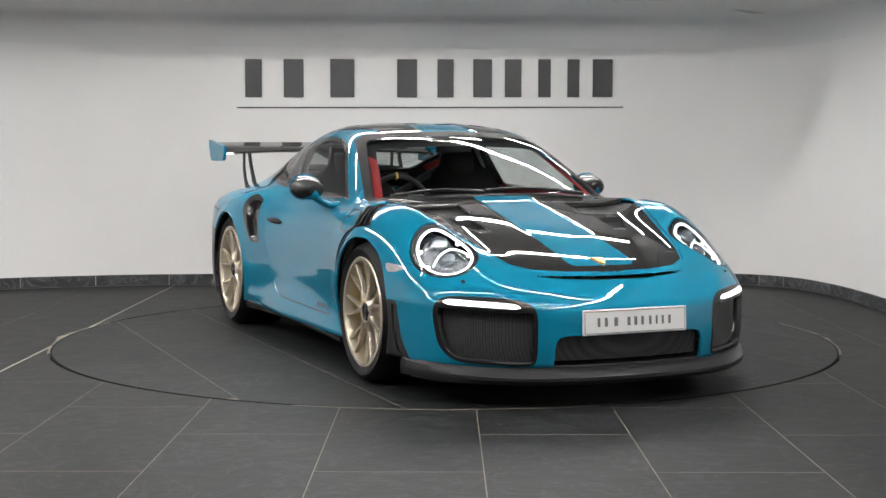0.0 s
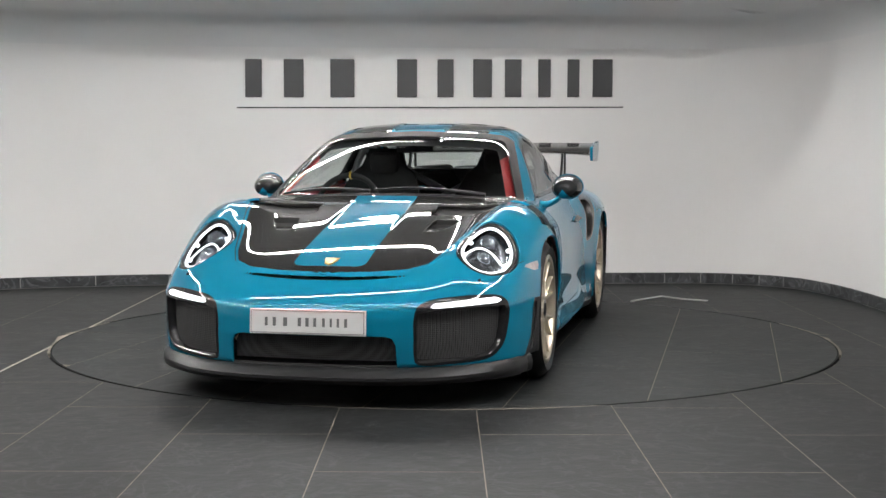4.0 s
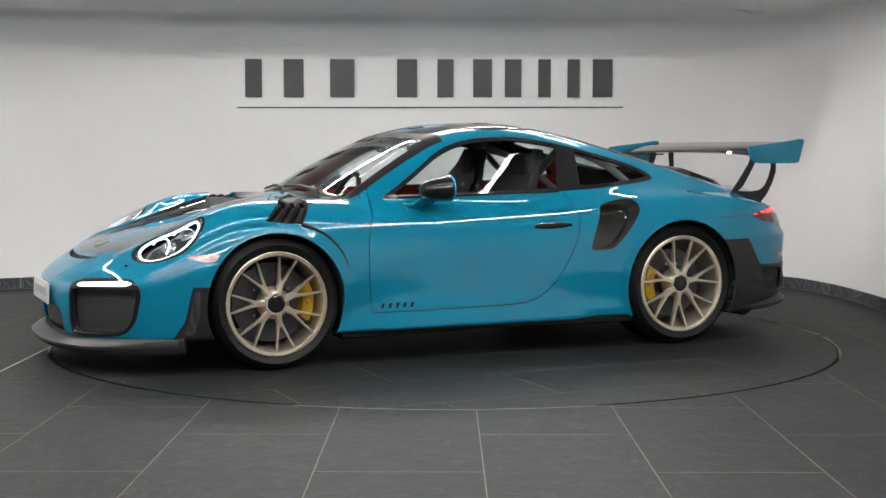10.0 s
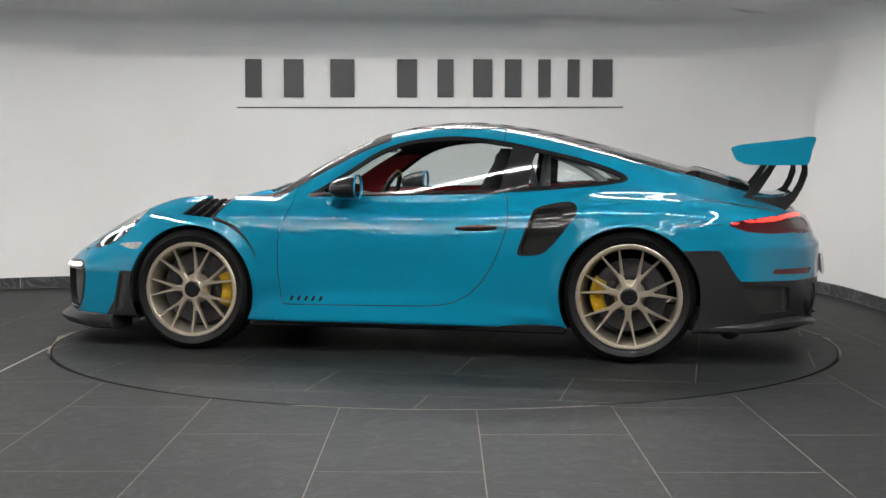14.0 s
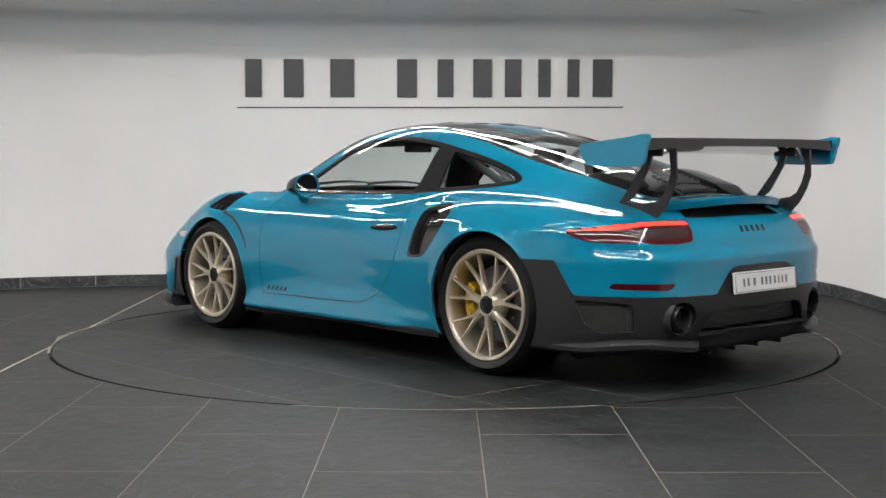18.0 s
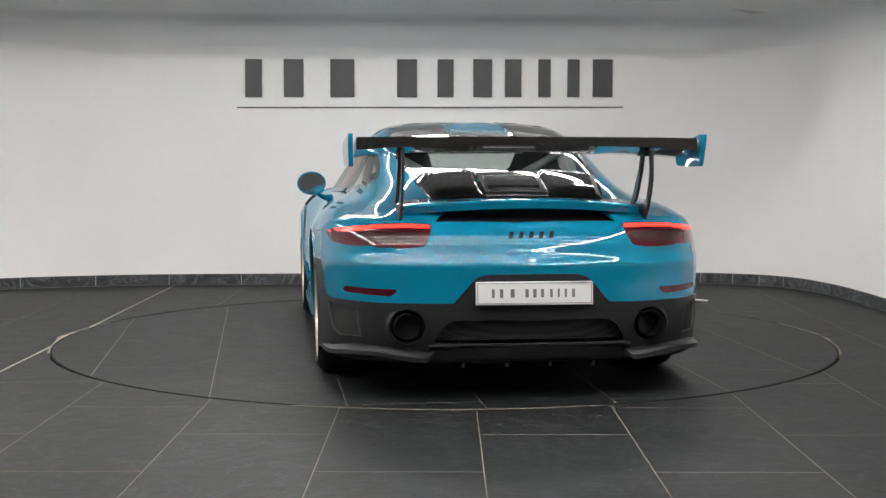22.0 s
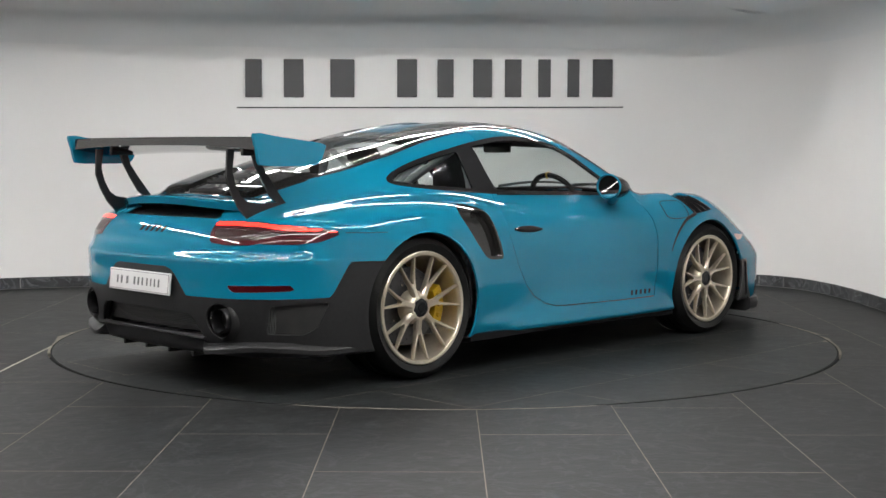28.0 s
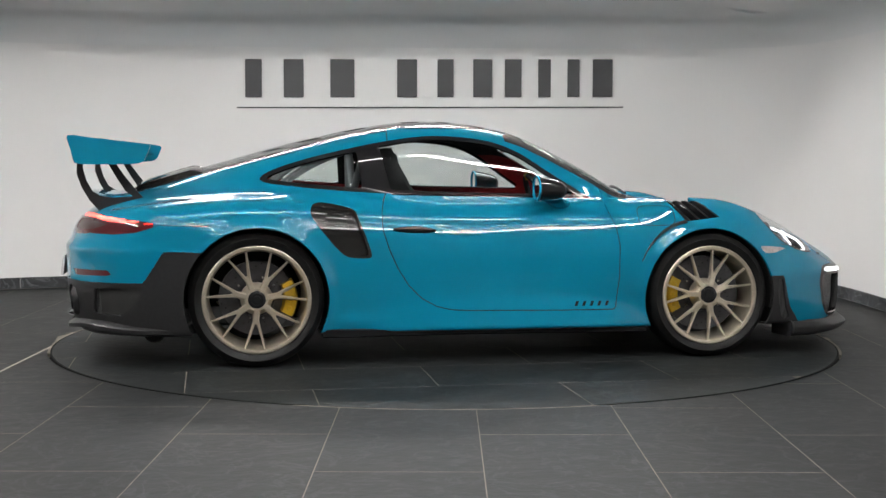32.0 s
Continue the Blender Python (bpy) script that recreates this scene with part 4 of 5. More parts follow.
body_part("rear_window_frame", ("back_edge",), M_TRIM, "lr")
engine_lid = body_part("engine_lid", ("lid",), M_CARBON, "lr", label="black carbon engine lid")
rear_bumper = body_part("rear_bumper", ("rear_black",), M_BLACK, "lr", label="satin black lower rear bumper")
for sd in "lr":
    door = body_part("door", ("door",), M_PAINT, sd, label="closed teal door")
    body_part("window_frame", ("frame",), M_TRIM, sd, label="black window surround")
    body_part("door_window", ("door_glass",), M_GLASS, sd, depth=0.0)
    body_part("quarter_window", ("quarter_glass",), M_DARKGLASS, sd, depth=0.0)
    body_part("side_marker", ("marker",), M_MARKER, sd, label="clear side marker lamp")
    flap = body_part("bumper_flap", ("flap",), M_BLACK, sd, label="black bumper edge flap")
    body_part("flap_vent", ("flap_mesh",), M_WIRE, sd, flap, "black mesh vent", push=-0.010, depth=0.0)
    body_part("rear_reflector", ("refl",), M_REDLENS, sd, label="red reflector", push=-0.004)


def wheel(name, radius, rim_r, width, hub_y, at, phase):
    w = new(name)
    w.parent = car
    w.matrix_basis = at
    y1 = 0.0
    tyre = [(rim_r - 0.01, -width + 0.02), (rim_r + 0.03, -width + 0.005), (radius - 0.03, -width), (radius - 0.004, -width + 0.03)] + [(radius - (0.007 if j % 2 else 0.0) - 0.003 * abs(g - 0.5), -width + 0.03 + (width - 0.075) * g) for g0 in (0.18, 0.4, 0.6, 0.82) for j, g in ((0, g0 - 0.021), (1, g0 - 0.02), (1, g0 + 0.02), (2, g0 + 0.021))] + [(radius - 0.003, -0.045), (radius - 0.014, -0.018), (radius - 0.034, -0.003), ((radius + rim_r) / 2, 0.004), (rim_r + 0.012, -0.003), (rim_r - 0.004, -0.014), (rim_r - 0.012, -0.03)]
    part("tyre", lathe(tyre, 72, closed=True), M_RUBBER, w, "black road tyre", smooth=40)
    rim = part("rim", lathe([(rim_r - 0.004, -0.012), (rim_r + 0.002, -0.006), (rim_r - 0.004, -0.001), (rim_r - 0.018, -0.003), (rim_r - 0.022, -0.008), (rim_r - 0.026, -0.03), (rim_r - 0.032, -0.08), (rim_r - 0.036, -width + 0.03), (rim_r - 0.005, -width + 0.02)], 72, closed=True), M_RIM, w, "champagne gold alloy rim", smooth=40)
    hub = lathe([(0.0, -0.028), (0.047, -0.028), (0.050, -0.021), (0.056, -0.020), (0.062, -0.024), (0.070, -0.040), (0.082, -0.06), (0.085, -0.1), (0, -0.1)], 40)
    part("hub", hub, M_RIM, w, smooth=40)
    part("centre_lock", lathe([(0.0, -0.017), (0.018, -0.017), (0.020, -0.021), (0.028, -0.021), (0.031, -0.017), (0.040, -0.018), (0.046, -0.022), (0.046, -0.03), (0.0, -0.03)], 32), M_TRIM, w, "black centre-lock cap", smooth=40)
    for k in range(7):
        a0 = 2 * math.pi * (k + phase) / 7
        ex, ez = math.cos(a0), math.sin(a0)
        bm = bmesh.new()
        rr = rim_r - 0.010
        tip = (rr * math.cos(radians(11.5)), rr * math.sin(radians(11.5)))
        fork = 0.42 * rim_r
        def bar(rows):
            rings = []
            for u, v, nu, nv, wd, y, dp in rows:
                ring = []
                for p, q in ((-1, 0.3), (-0.55, 0), (0.55, 0), (1, 0.3), (0.85, 1), (-0.85, 1)):
                    uu, vv = u + nu * p * wd, v + nv * p * wd
                    ring.append(bm.verts.new((uu * ex - vv * ez, y - q * dp, uu * ez + vv * ex)))
                rings.append(ring)
            for A, B in zip(rings[:-1], rings[1:]):
                for j in range(6):
                    bm.faces.new((A[j], A[(j + 1) % 6], B[(j + 1) % 6], B[j]))
            bm.faces.new(rings[0]), bm.faces.new(rings[-1][::-1])
        bar([(0.045 + (fork + 0.012 - 0.045) * f, 0, 0, 1, 0.021 - 0.0085 * f + 0.004 * f * f, -0.020 - 0.006 * f, 0.034) for f in (0, 0.25, 0.5, 0.75, 1)])
        for sgn in (-1, 1):
            u0, v0 = fork - 0.01, sgn * 0.006
            du, dv = tip[0] - u0, sgn * tip[1] - v0
            dl = math.hypot(du, dv)
            bar([(u0 + du * f, v0 + dv * f, -dv / dl, du / dl, 0.0095 - 0.0045 * f, -0.0255 + 0.019 * f ** 1.5, 0.030 - 0.012 * f) for f in (0, 0.15, 0.35, 0.6, 0.8, 1)])
        part("spoke", bm, M_RIM, w, smooth=30)
    return w


def brakes(at, r, cal_angle):
    d = part("brake_disc", lathe([(0.0, -0.145), (0.10, -0.145), (0.10, -0.125), (r, -0.125), (r, -0.155), (0.0, -0.155)], 48), M_DISC, car, "dark ceramic brake disc", smooth=40)
    d.matrix_basis = at
    for k in range(10):
        a = 2 * math.pi * k / 10
        bolt = part("disc_bolt", lathe([(0.0, -0.118), (0.006, -0.118), (0.008, -0.121), (0.008, -0.126), (0.0, -0.126)], 10), M_SILVER, d, smooth=50)
        bolt.matrix_basis = Matrix.Translation((0.112 * math.cos(a), 0, 0.112 * math.sin(a)))
    hole = mesh_of("drill_hole", [(0.0042 * math.cos(k * math.pi / 4), -0.1243, 0.0042 * math.sin(k * math.pi / 4)) for k in range(8)], [tuple(range(8))], M_UNDER)
    for k in range(40):
        a, q = 2 * math.pi * k / 40, (0.134, 0.150, 0.166, 0.182)[k % 4]
        part("drill_hole", hole, None, d).matrix_basis = Matrix.Translation((q * math.cos(a), 0, q * math.sin(a)))
    bm = bmesh.new()
    rings = []
    for i in range(9):
        a = cal_angle + radians(-28 + 56 * i / 8)
        edge = 1 - 0.25 * abs(i - 4) / 4
        ring = []
        for rr, y in ((r - 0.055, -0.10), (r - 0.045, -0.075), (r + 0.012 * edge, -0.075), (r + 0.02 * edge, -0.09), (r + 0.02 * edge, -0.18), (r - 0.055, -0.18)):
            ring.append(bm.verts.new((rr * math.cos(a), y, rr * math.sin(a))))
        rings.append(ring)
    for A, B in zip(rings[:-1], rings[1:]):
        for j in range(6):
            bm.faces.new((A[j], A[(j + 1) % 6], B[(j + 1) % 6], B[j]))
    bm.faces.new(rings[0]), bm.faces.new(rings[-1][::-1])
    c = part("brake_caliper", bm, M_YELLOW, car, "yellow brake caliper", smooth=35)
    c.matrix_basis = at
    for k in (-1, 0, 1):
        a = cal_angle + radians(17 * k)
        piston = part("piston_cover", lathe([(0.0, -0.068), (0.010, -0.068), (0.013, -0.072), (0.013, -0.078), (0.0, -0.078)], 14), M_YELLOW, c, smooth=40)
        piston.matrix_basis = Matrix.Translation(((r - 0.018) * math.cos(a), 0, (r - 0.018) * math.sin(a)))


for sgn in (1, -1):
    flip = Matrix.Rotation(0 if sgn > 0 else math.pi, 4, "Z")
    for (ax, az), hy, R, rr, wd, ca, br in ((AXLE_F, 0.912, 0.343, 0.268, 0.265, math.pi, 0.205), (AXLE_R, 0.918, 0.355, 0.280, 0.325, 0.0, 0.195)):
        at = Matrix.Translation((ax, sgn * hy, az)) @ flip
        wheel("wheel", R, rr, wd, hy, at, 0.04 if ax > 0 else 0.297)
        brakes(at, br, ca if sgn > 0 else math.pi - ca)
        # wheel-house liner
        ra = (ARCH_F if ax > 0 else ARCH_R) + 0.004
        bm = bmesh.new()
        arcs = []
        for k in range(33):
            a = radians(-12 + 204 * k / 32)
            arcs.append([bm.verts.new((r * math.cos(a), h, r * math.sin(a))) for r, h in ((ra + 0.012, -0.03), (ra, -0.03), (ra, -0.36), (0.05, -0.36), (0.05, -0.372), (ra + 0.012, -0.372))])
        for A, B in zip(arcs[:-1], arcs[1:]):
            for j in range(6):
                bm.faces.new((A[j], A[(j + 1) % 6], B[(j + 1) % 6], B[j]))
        bm.faces.new(arcs[0]), bm.faces.new(arcs[-1][::-1])
        ln = part("wheel_liner", bm, M_UNDER, car)
        ln.matrix_basis = Matrix.Translation((ax, sgn * 0.90, az)) @ flip


M_BOWL = material("headlight_bowl", (0.10, 0.105, 0.115), 0.22, 0.8, grain=(40, 0.2))

M_BEAM = material("projector_glass", (0.30, 0.32, 0.36), 0.14, 0.8)


# ---- finding the skin ----
def on_side(x, z, s=1):
    """The skin's point and normal on the car's side at (x, z); s = 1 left, -1 right."""
    lo, hi = 0.2, 1.2
    for _ in range(19):
        m = (lo + hi) / 2
        if float(body_field(np.array(x), np.array(m), np.array(z))) < 0:
            lo = m
        else:
            hi = m
    n = normals_at(np.array([[x, lo, z]]))[0]
    return Vector((x, s * lo, z)), Vector((n[0], s * n[1], n[2]))


def on_end(y, z, front=True):
    """The skin's point and normal at the nose or the tail at (y, z)."""
    g = 1 if front else -1
    lo, hi = 0.6, 2.6
    for _ in range(19):
        m = (lo + hi) / 2
        if float(body_field(np.array(g * m), np.array(abs(y)), np.array(z))) < 0:
            lo = m
        else:
            hi = m
    n = normals_at(np.array([[g * lo, abs(y), z]]))[0]
    return Vector((g * lo, y, z)), Vector((n[0], math.copysign(1, y) * n[1], n[2]))


def on_top(x, y):
    lo, hi = 0.5, 1.5
    for _ in range(19):
        m = (lo + hi) / 2
        if float(body_field(np.array(x), np.array(abs(y)), np.array(m))) < 0:
            lo = m
        else:
            hi = m
    n = normals_at(np.array([[x, abs(y), lo]]))[0]
    return Vector((x, y, lo)), Vector((n[0], math.copysign(1, y) * n[1], n[2]))


def on_lamp(y, t, s):
    """The skin at the headlight, t along its slope and y across, with the slope's normal."""
    c = Vector((LAMP_C[0] + t * LAMP_T[0], LAMP_C[1] + y, LAMP_C[2] + t * LAMP_T[2]))
    n = Vector(LAMP_N)
    lo, hi = -0.25, 0.25
    for _ in range(18):
        m = (lo + hi) / 2
        q = c + n * m
        if float(body_field(np.array(q.x), np.array(q.y), np.array(q.z))) < 0:
            lo = m
        else:
            hi = m
    q = c + n * lo
    g = normals_at(np.array([[q.x, q.y, q.z]]))[0]
    return Vector((q.x, s * q.y, q.z)), Vector((g[0], s * g[1], g[2]))


def loft(sections, close_ends=True, ring=True):
    bm = bmesh.new()
    R = [[bm.verts.new(q) for q in sec] for sec in sections]
    n = len(R[0])
    for A, B in zip(R[:-1], R[1:]):
        for k in range(n if ring else n - 1):
            bm.faces.new((A[k], A[(k + 1) % n], B[(k + 1) % n], B[k]))
    if close_ends and ring:
        bm.faces.new(R[0][::-1]), bm.faces.new(R[-1])
    return bm


def mirrored(poly, s):
    return [(a, s * b) for a, b in poly]


# ---- front ----
def build_splitter():
    secs = []
    ys = np.concatenate([np.linspace(-0.895, -0.70, 12), np.linspace(-0.66, 0.66, 34), np.linspace(0.70, 0.895, 12)])
    for y in ys:
        a = abs(y)
        x = float(nose_plan(a)) if a < 0.86 else 1.75 - (a - 0.86) * 1.2
        d = 0.03 + 0.014 * min(1, max(0, (a - 0.5) / 0.3)) * 0.3
        slope = (float(nose_plan(a + 0.01)) - float(nose_plan(a - 0.01))) / 0.02 if a < 0.86 else -3.0
        n = Vector((1, -slope * math.copysign(1, y), 0)).normalized()
        c = Vector((x, y, 0))
        up = 0.015 * max(0, (a - 0.55) / 0.35) ** 2
        d0 = 0.046 * (1 - 0.8 * min(1, max(0, (a - 0.55) / 0.3)))
        sec = [(-0.16, 0.105), (-0.16, 0.172), (-0.01, 0.178 + up), (d0 * 0.3, 0.166 + up), (d0, 0.142 + up), (d0, 0.128 + up), (d0 * 0.5, 0.108 + up * 0.5), (-0.02, 0.100)]
        secs.append([c + n * u + Vector((0, 0, v)) for u, v in sec])
    part("front_splitter", loft(secs), M_BLACK, car, "satin black front splitter", smooth=30)


build_splitter()
body_part("centre_intake", ("mouth",), M_WIRE, "lr", push=-0.035, depth=0.0, label="black wire mesh centre intake")
body_part("nose_slot", ("slot",), M_UNDER, "lr", push=-0.03, depth=0.0)
for sd, s in (("l", 1), ("r", -1)):
    intake = body_part("side_intake", ("intake",), M_TRIM, sd, label="black side intake frame", depth=0.045)
    body_part("intake_mesh", ("intake_mesh",), M_WIRE, sd, intake, push=-0.04, depth=0.0, label="black wire mesh")
    body_part("daytime_light", ("drl",), M_DRL, sd, push=0.002, depth=0.01, label="lit white light bar")
    # headlight: bowl, ring of light, projectors, lens
    lamp = body_part("headlight", ("lamp",), M_BOWL, sd, push=-0.055, depth=0.0, label="round headlight with lit white ring")
    body_part("lens", ("lamp",), M_LENS, sd, lamp, depth=0.0, push=0.001, label="clear lens")
    def ring_pts(k, inward, n=44):
        out = []
        for i in range(n):
            a = 2 * math.pi * i / n
            p, nn = on_lamp(0.140 * k * math.cos(a), 0.203 * k * math.sin(a), s)
            out.append(p - nn * inward)
        return out
    part("bezel", tube(ring_pts(0.965, 0.010), 0.004, 8, True), M_TRIM, lamp, "black bezel", smooth=60)
    part("light_ring", tube(ring_pts(0.83, 0.022), 0.0060, 8, True), M_RING, lamp, "lit white ring", smooth=60)
    arc = []
    for i in range(21):
        f = -1 + i / 10
        p, nn = on_lamp(0.086 * f - 0.008, -0.006 - 0.062 * f * f, s)
        arc.append(p - nn * 0.024)
    part("light_arc", tube(arc, 0.0042, 8), M_DRL, lamp, "lit white arc", smooth=60)
    part("inner_bezel", tube(ring_pts(0.92, 0.016), 0.009, 8, True), M_TRIM, lamp, "black inner bezel", smooth=60)
    for tt, r in ((0.060, 0.041), (-0.056, 0.038)):
        p, nn = on_lamp(0.0, tt, s)
        bm = lathe([(0.0, 0.0), (r * 0.5, -0.004), (r * 0.85, -0.014), (r, -0.022), (r * 1.18, -0.016), (r * 1.2, -0.06), (0, -0.06)], 24, "x")
        o = part("projector", bm, M_BEAM, lamp, "dark glass projector", smooth=50)
        o.matrix_basis = Matrix.Translation(p - nn * 0.045) @ Matrix.Rotation(radians(-15), 4, "Y")
        o2 = part("projector_lens", lathe([(0.0, 0.012), (r * 0.5, 0.008), (r * 0.82, 0.0), (r * 0.82, -0.01), (0, -0.01)], 20, "x"), M_LENS, lamp, smooth=60)
        o2.matrix_basis = o.matrix_basis.copy()
    for a in (22, 158, 202, 338):
        p, nn = on_lamp(0.106 * math.cos(radians(a)), 0.153 * math.sin(radians(a)), s)
        o = part("led_spot", lathe([(0.0, 0.006), (0.007, 0.004), (0.0105, -0.004), (0.0, -0.004)], 16, "x"), M_RING, lamp, "lit white LED", smooth=60)
        o.matrix_basis = Matrix.Translation(p - nn * 0.03) @ Matrix.Rotation(radians(-30), 4, "Y")
    # washer jet under the lamp
    p, nn = on_end(s * 0.695, 0.545)
    part("washer_cap", lathe([(0.0, 0.008), (0.007, 0.006), (0.009, -0.01), (0.0, -0.01)], 12, "x"), M_TRIM, car, smooth=60).matrix_basis = Matrix.Translation(p)
    # fender louvre with three fins
    louvre = body_part("fender_louvre", ("louvre",), M_UNDER, sd, push=-0.03, depth=0.0, label="black fender louvre")
    for k in range(4):
        f = k / 3
        a = Vector((1.268 - 0.176 * f, 0, 0.768 - 0.018 * f)) if k else Vector((1.268, 0, 0.768))
        b = Vector((1.155 - 0.148 * f, 0, 0.868 + 0.005 * f))
        rows = []
        for i in range(7):
            g = i / 6
            x, z = a.x + (b.x - a.x) * g, min(a.z + (b.z - a.z) * g, 0.848)
            p, nn = on_side(x, z, s)
            t = Vector((0.016, 0, -0.004))
            rows.append([p + nn * 0.004 + t, p + nn * 0.004 - t * 0.3, p - nn * 0.03 - t * 1.4, p - nn * 0.03 - t * 0.9])
        part("louvre_fin", loft(rows), M_TRIM, louvre, smooth=40)
    # bonnet vent
    rows = []
    for i in range(9):
        f = i / 8
        x = 1.512 - 0.216 * f
        d = 0.001 + 0.040 * f ** 1.3
        row = [on_top(x, y)[0] for y in np.linspace(0.330, 0.505, 8)]
        rows.append([Vector((q.x, s * q.y, q.z - d)) for q in row] + [Vector((q.x, s * q.y, q.z - d - 0.006)) for q in row[::-1]])
    vent = part("bonnet_vent", loft(rows), M_CARBON, car, "recessed black bonnet vent", smooth=40)
    rows = []
    for y in np.linspace(0.335, 0.50, 8):
        q = on_top(1.300, y)[0]
        rows.append([Vector((1.302, s * y, q.z - 0.004)), Vector((1.302, s * y, q.z - 0.045)), Vector((1.296, s * y, q.z - 0.045)), Vector((1.296, s * y, q.z - 0.004))])
    part("vent_throat", loft(rows), M_UNDER, vent)
    # side scoop
    scoop = body_part("side_scoop", ("scoop",), M_CARBON, sd, label="black carbon side air scoop", depth=0.05)
    body_part("scoop_duct", ("scoop_in",), M_CARBON, sd, scoop, push=-0.035, depth=0.0)
    # arch slit behind the front wheel
    pts = []
    for q in spline([(1.09, 0.745), (1.0, 0.715), (0.93, 0.665), (0.875, 0.60), (0.84, 0.53)], 16):
        p, nn = on_side(q[0], q[1], s)
        pts.append(p + nn * 0.0005)
    part("arch_slit", tube(pts, [0.011 * (1 - 0.8 * i / 16) for i in range(17)], 8), M_UNDER, car, smooth=60)
    # joints between wing and bumpers
    for line in ([(1.66, 0.612), (1.73, 0.602), (1.80, 0.588)], [(-1.47, 0.738), (-1.56, 0.740), (-1.64, 0.742), (-1.71, 0.744)], [(-1.54, 0.604), (-1.60, 0.606), (-1.70, 0.607)]):
        pts = []
        for q in spline(line, 10):
            p, nn = on_side(q[0], q[1], s)
            pts.append(p)
        part("panel_joint", tube(pts, 0.0018, 6), M_UNDER, car, smooth=60)
    # added black tube behind the door gap: its shade, hiding the red lining
    loop = DOOR[1:20]
    pts = []
    for (xa, za), (xb, zb) in zip(loop[:-1], loop[1:]):
        m = max(1, int(math.hypot(xb - xa, zb - za) / 0.05))
        for i in range(m):
            x, z = xa + (xb - xa) * i / m, za + (zb - za) * i / m
            if z < 0.868:
                p, nn = on_side(x, z, s)
                pts.append(p - nn * 0.0095)
    part("door_gap_shade", tube(pts, 0.007, 6), M_UNDER, car, smooth=60)
    # sill blade
    secs = []
    for x in np.linspace(0.87, -0.885, 30):
        f = (0.87 - x) / 1.755
        y = float(half_width(x)) - 0.005 + 0.02 * f - 0.010
        y = min(y, 0.905)
        z0, z1 = 0.142 + 0.006 * f, 0.182 + 0.022 * f
        end = min(1, min(0.87 - x, x + 0.885) / 0.04 + 0.3)
        secs.append([Vector((x, s * (y + a), b)) for a, b in ((-0.16, z0), (-0.01 * 1, z0), (0.008 * end, z0 + 0.008), (0.010 * end, z1 - 0.014), (-0.02, z1), (-0.16, z1))])
    part("side_sill", loft(secs), M_TRIM, car, "gloss black side sill", smooth=30)
    # door handle
    p, nn = on_side(-0.40, 0.703, s)
    rows = []
    for i in range(15):
        f = i / 14
        x = -0.285 - 0.225 * f
        p, nn = on_side(x, 0.700 + 0.008 * f, s)
        h = 0.030 * math.sin(math.pi * min(max(f, 0.03), 0.97)) ** 0.5
        rows.append([p + Vector((0, 0, h)) - nn * 0.004, p + Vector((0, 0, h * 0.5)) + nn * 0.002, p + nn * 0.0035 - Vector((0, 0, h * 0.1)), p - Vector((0, 0, h * 0.8)) + nn * 0.001, p - Vector((0, 0, h)) - nn * 0.006])
    part("handle_recess", loft(rows), M_PAINT, car, smooth=60)
    rows = []
    for i in range(15):
        f = i / 14
        x = -0.283 - 0.229 * f
        p, nn = on_side(x, 0.703 + 0.008 * f, s)
        h = 0.0185 * math.sin(math.pi * min(max(f, 0.04), 0.96)) ** 0.5
        rows.append([p + Vector((0, 0, h)) + nn * 0.004, p + Vector((0, 0, h * 0.4)) + nn * 0.012, p - Vector((0, 0, h * 0.5)) + nn * 0.012, p - Vector((0, 0, h)) + nn * 0.003, p - nn * 0.005])
    part("door_handle", loft(rows), M_TRIM, car, "black door handle", smooth=60)
    # model badge as plain slanted bars
    badge = new("side_badge")
    badge.parent = car
    for k in range(5):
        x = 0.645 - 0.042 * k if s > 0 else 0.645 - 0.042 * k
        bm = bmesh.new()
        q = []
        for dx, dz in ((0.008, 0), (-0.008, 0), (-0.008 - 0.010 * s, 0.026), (0.008 - 0.010 * s, 0.026)):
            pt, nn = on_side(x + dx, 0.292 + dz, s)
            q.append((pt + nn * 0.0006, pt + nn * 0.0022))
        bm = loft([[a for a, b in q], [b for a, b in q]])
        part("badge_bar", bm, M_INKBLACK, badge)
    # window weather strip
    pts = []
    for x in np.linspace(0.50, -0.50, 24):
        z = 0.8685 + 0.0215 * (0.5 - x)
        p, nn = on_side(x, z + 0.004, s)
        pts.append(p + nn * 0.002)
    part("belt_strip", tube(pts, 0.006, 6), M_TRIM, car, smooth=60)


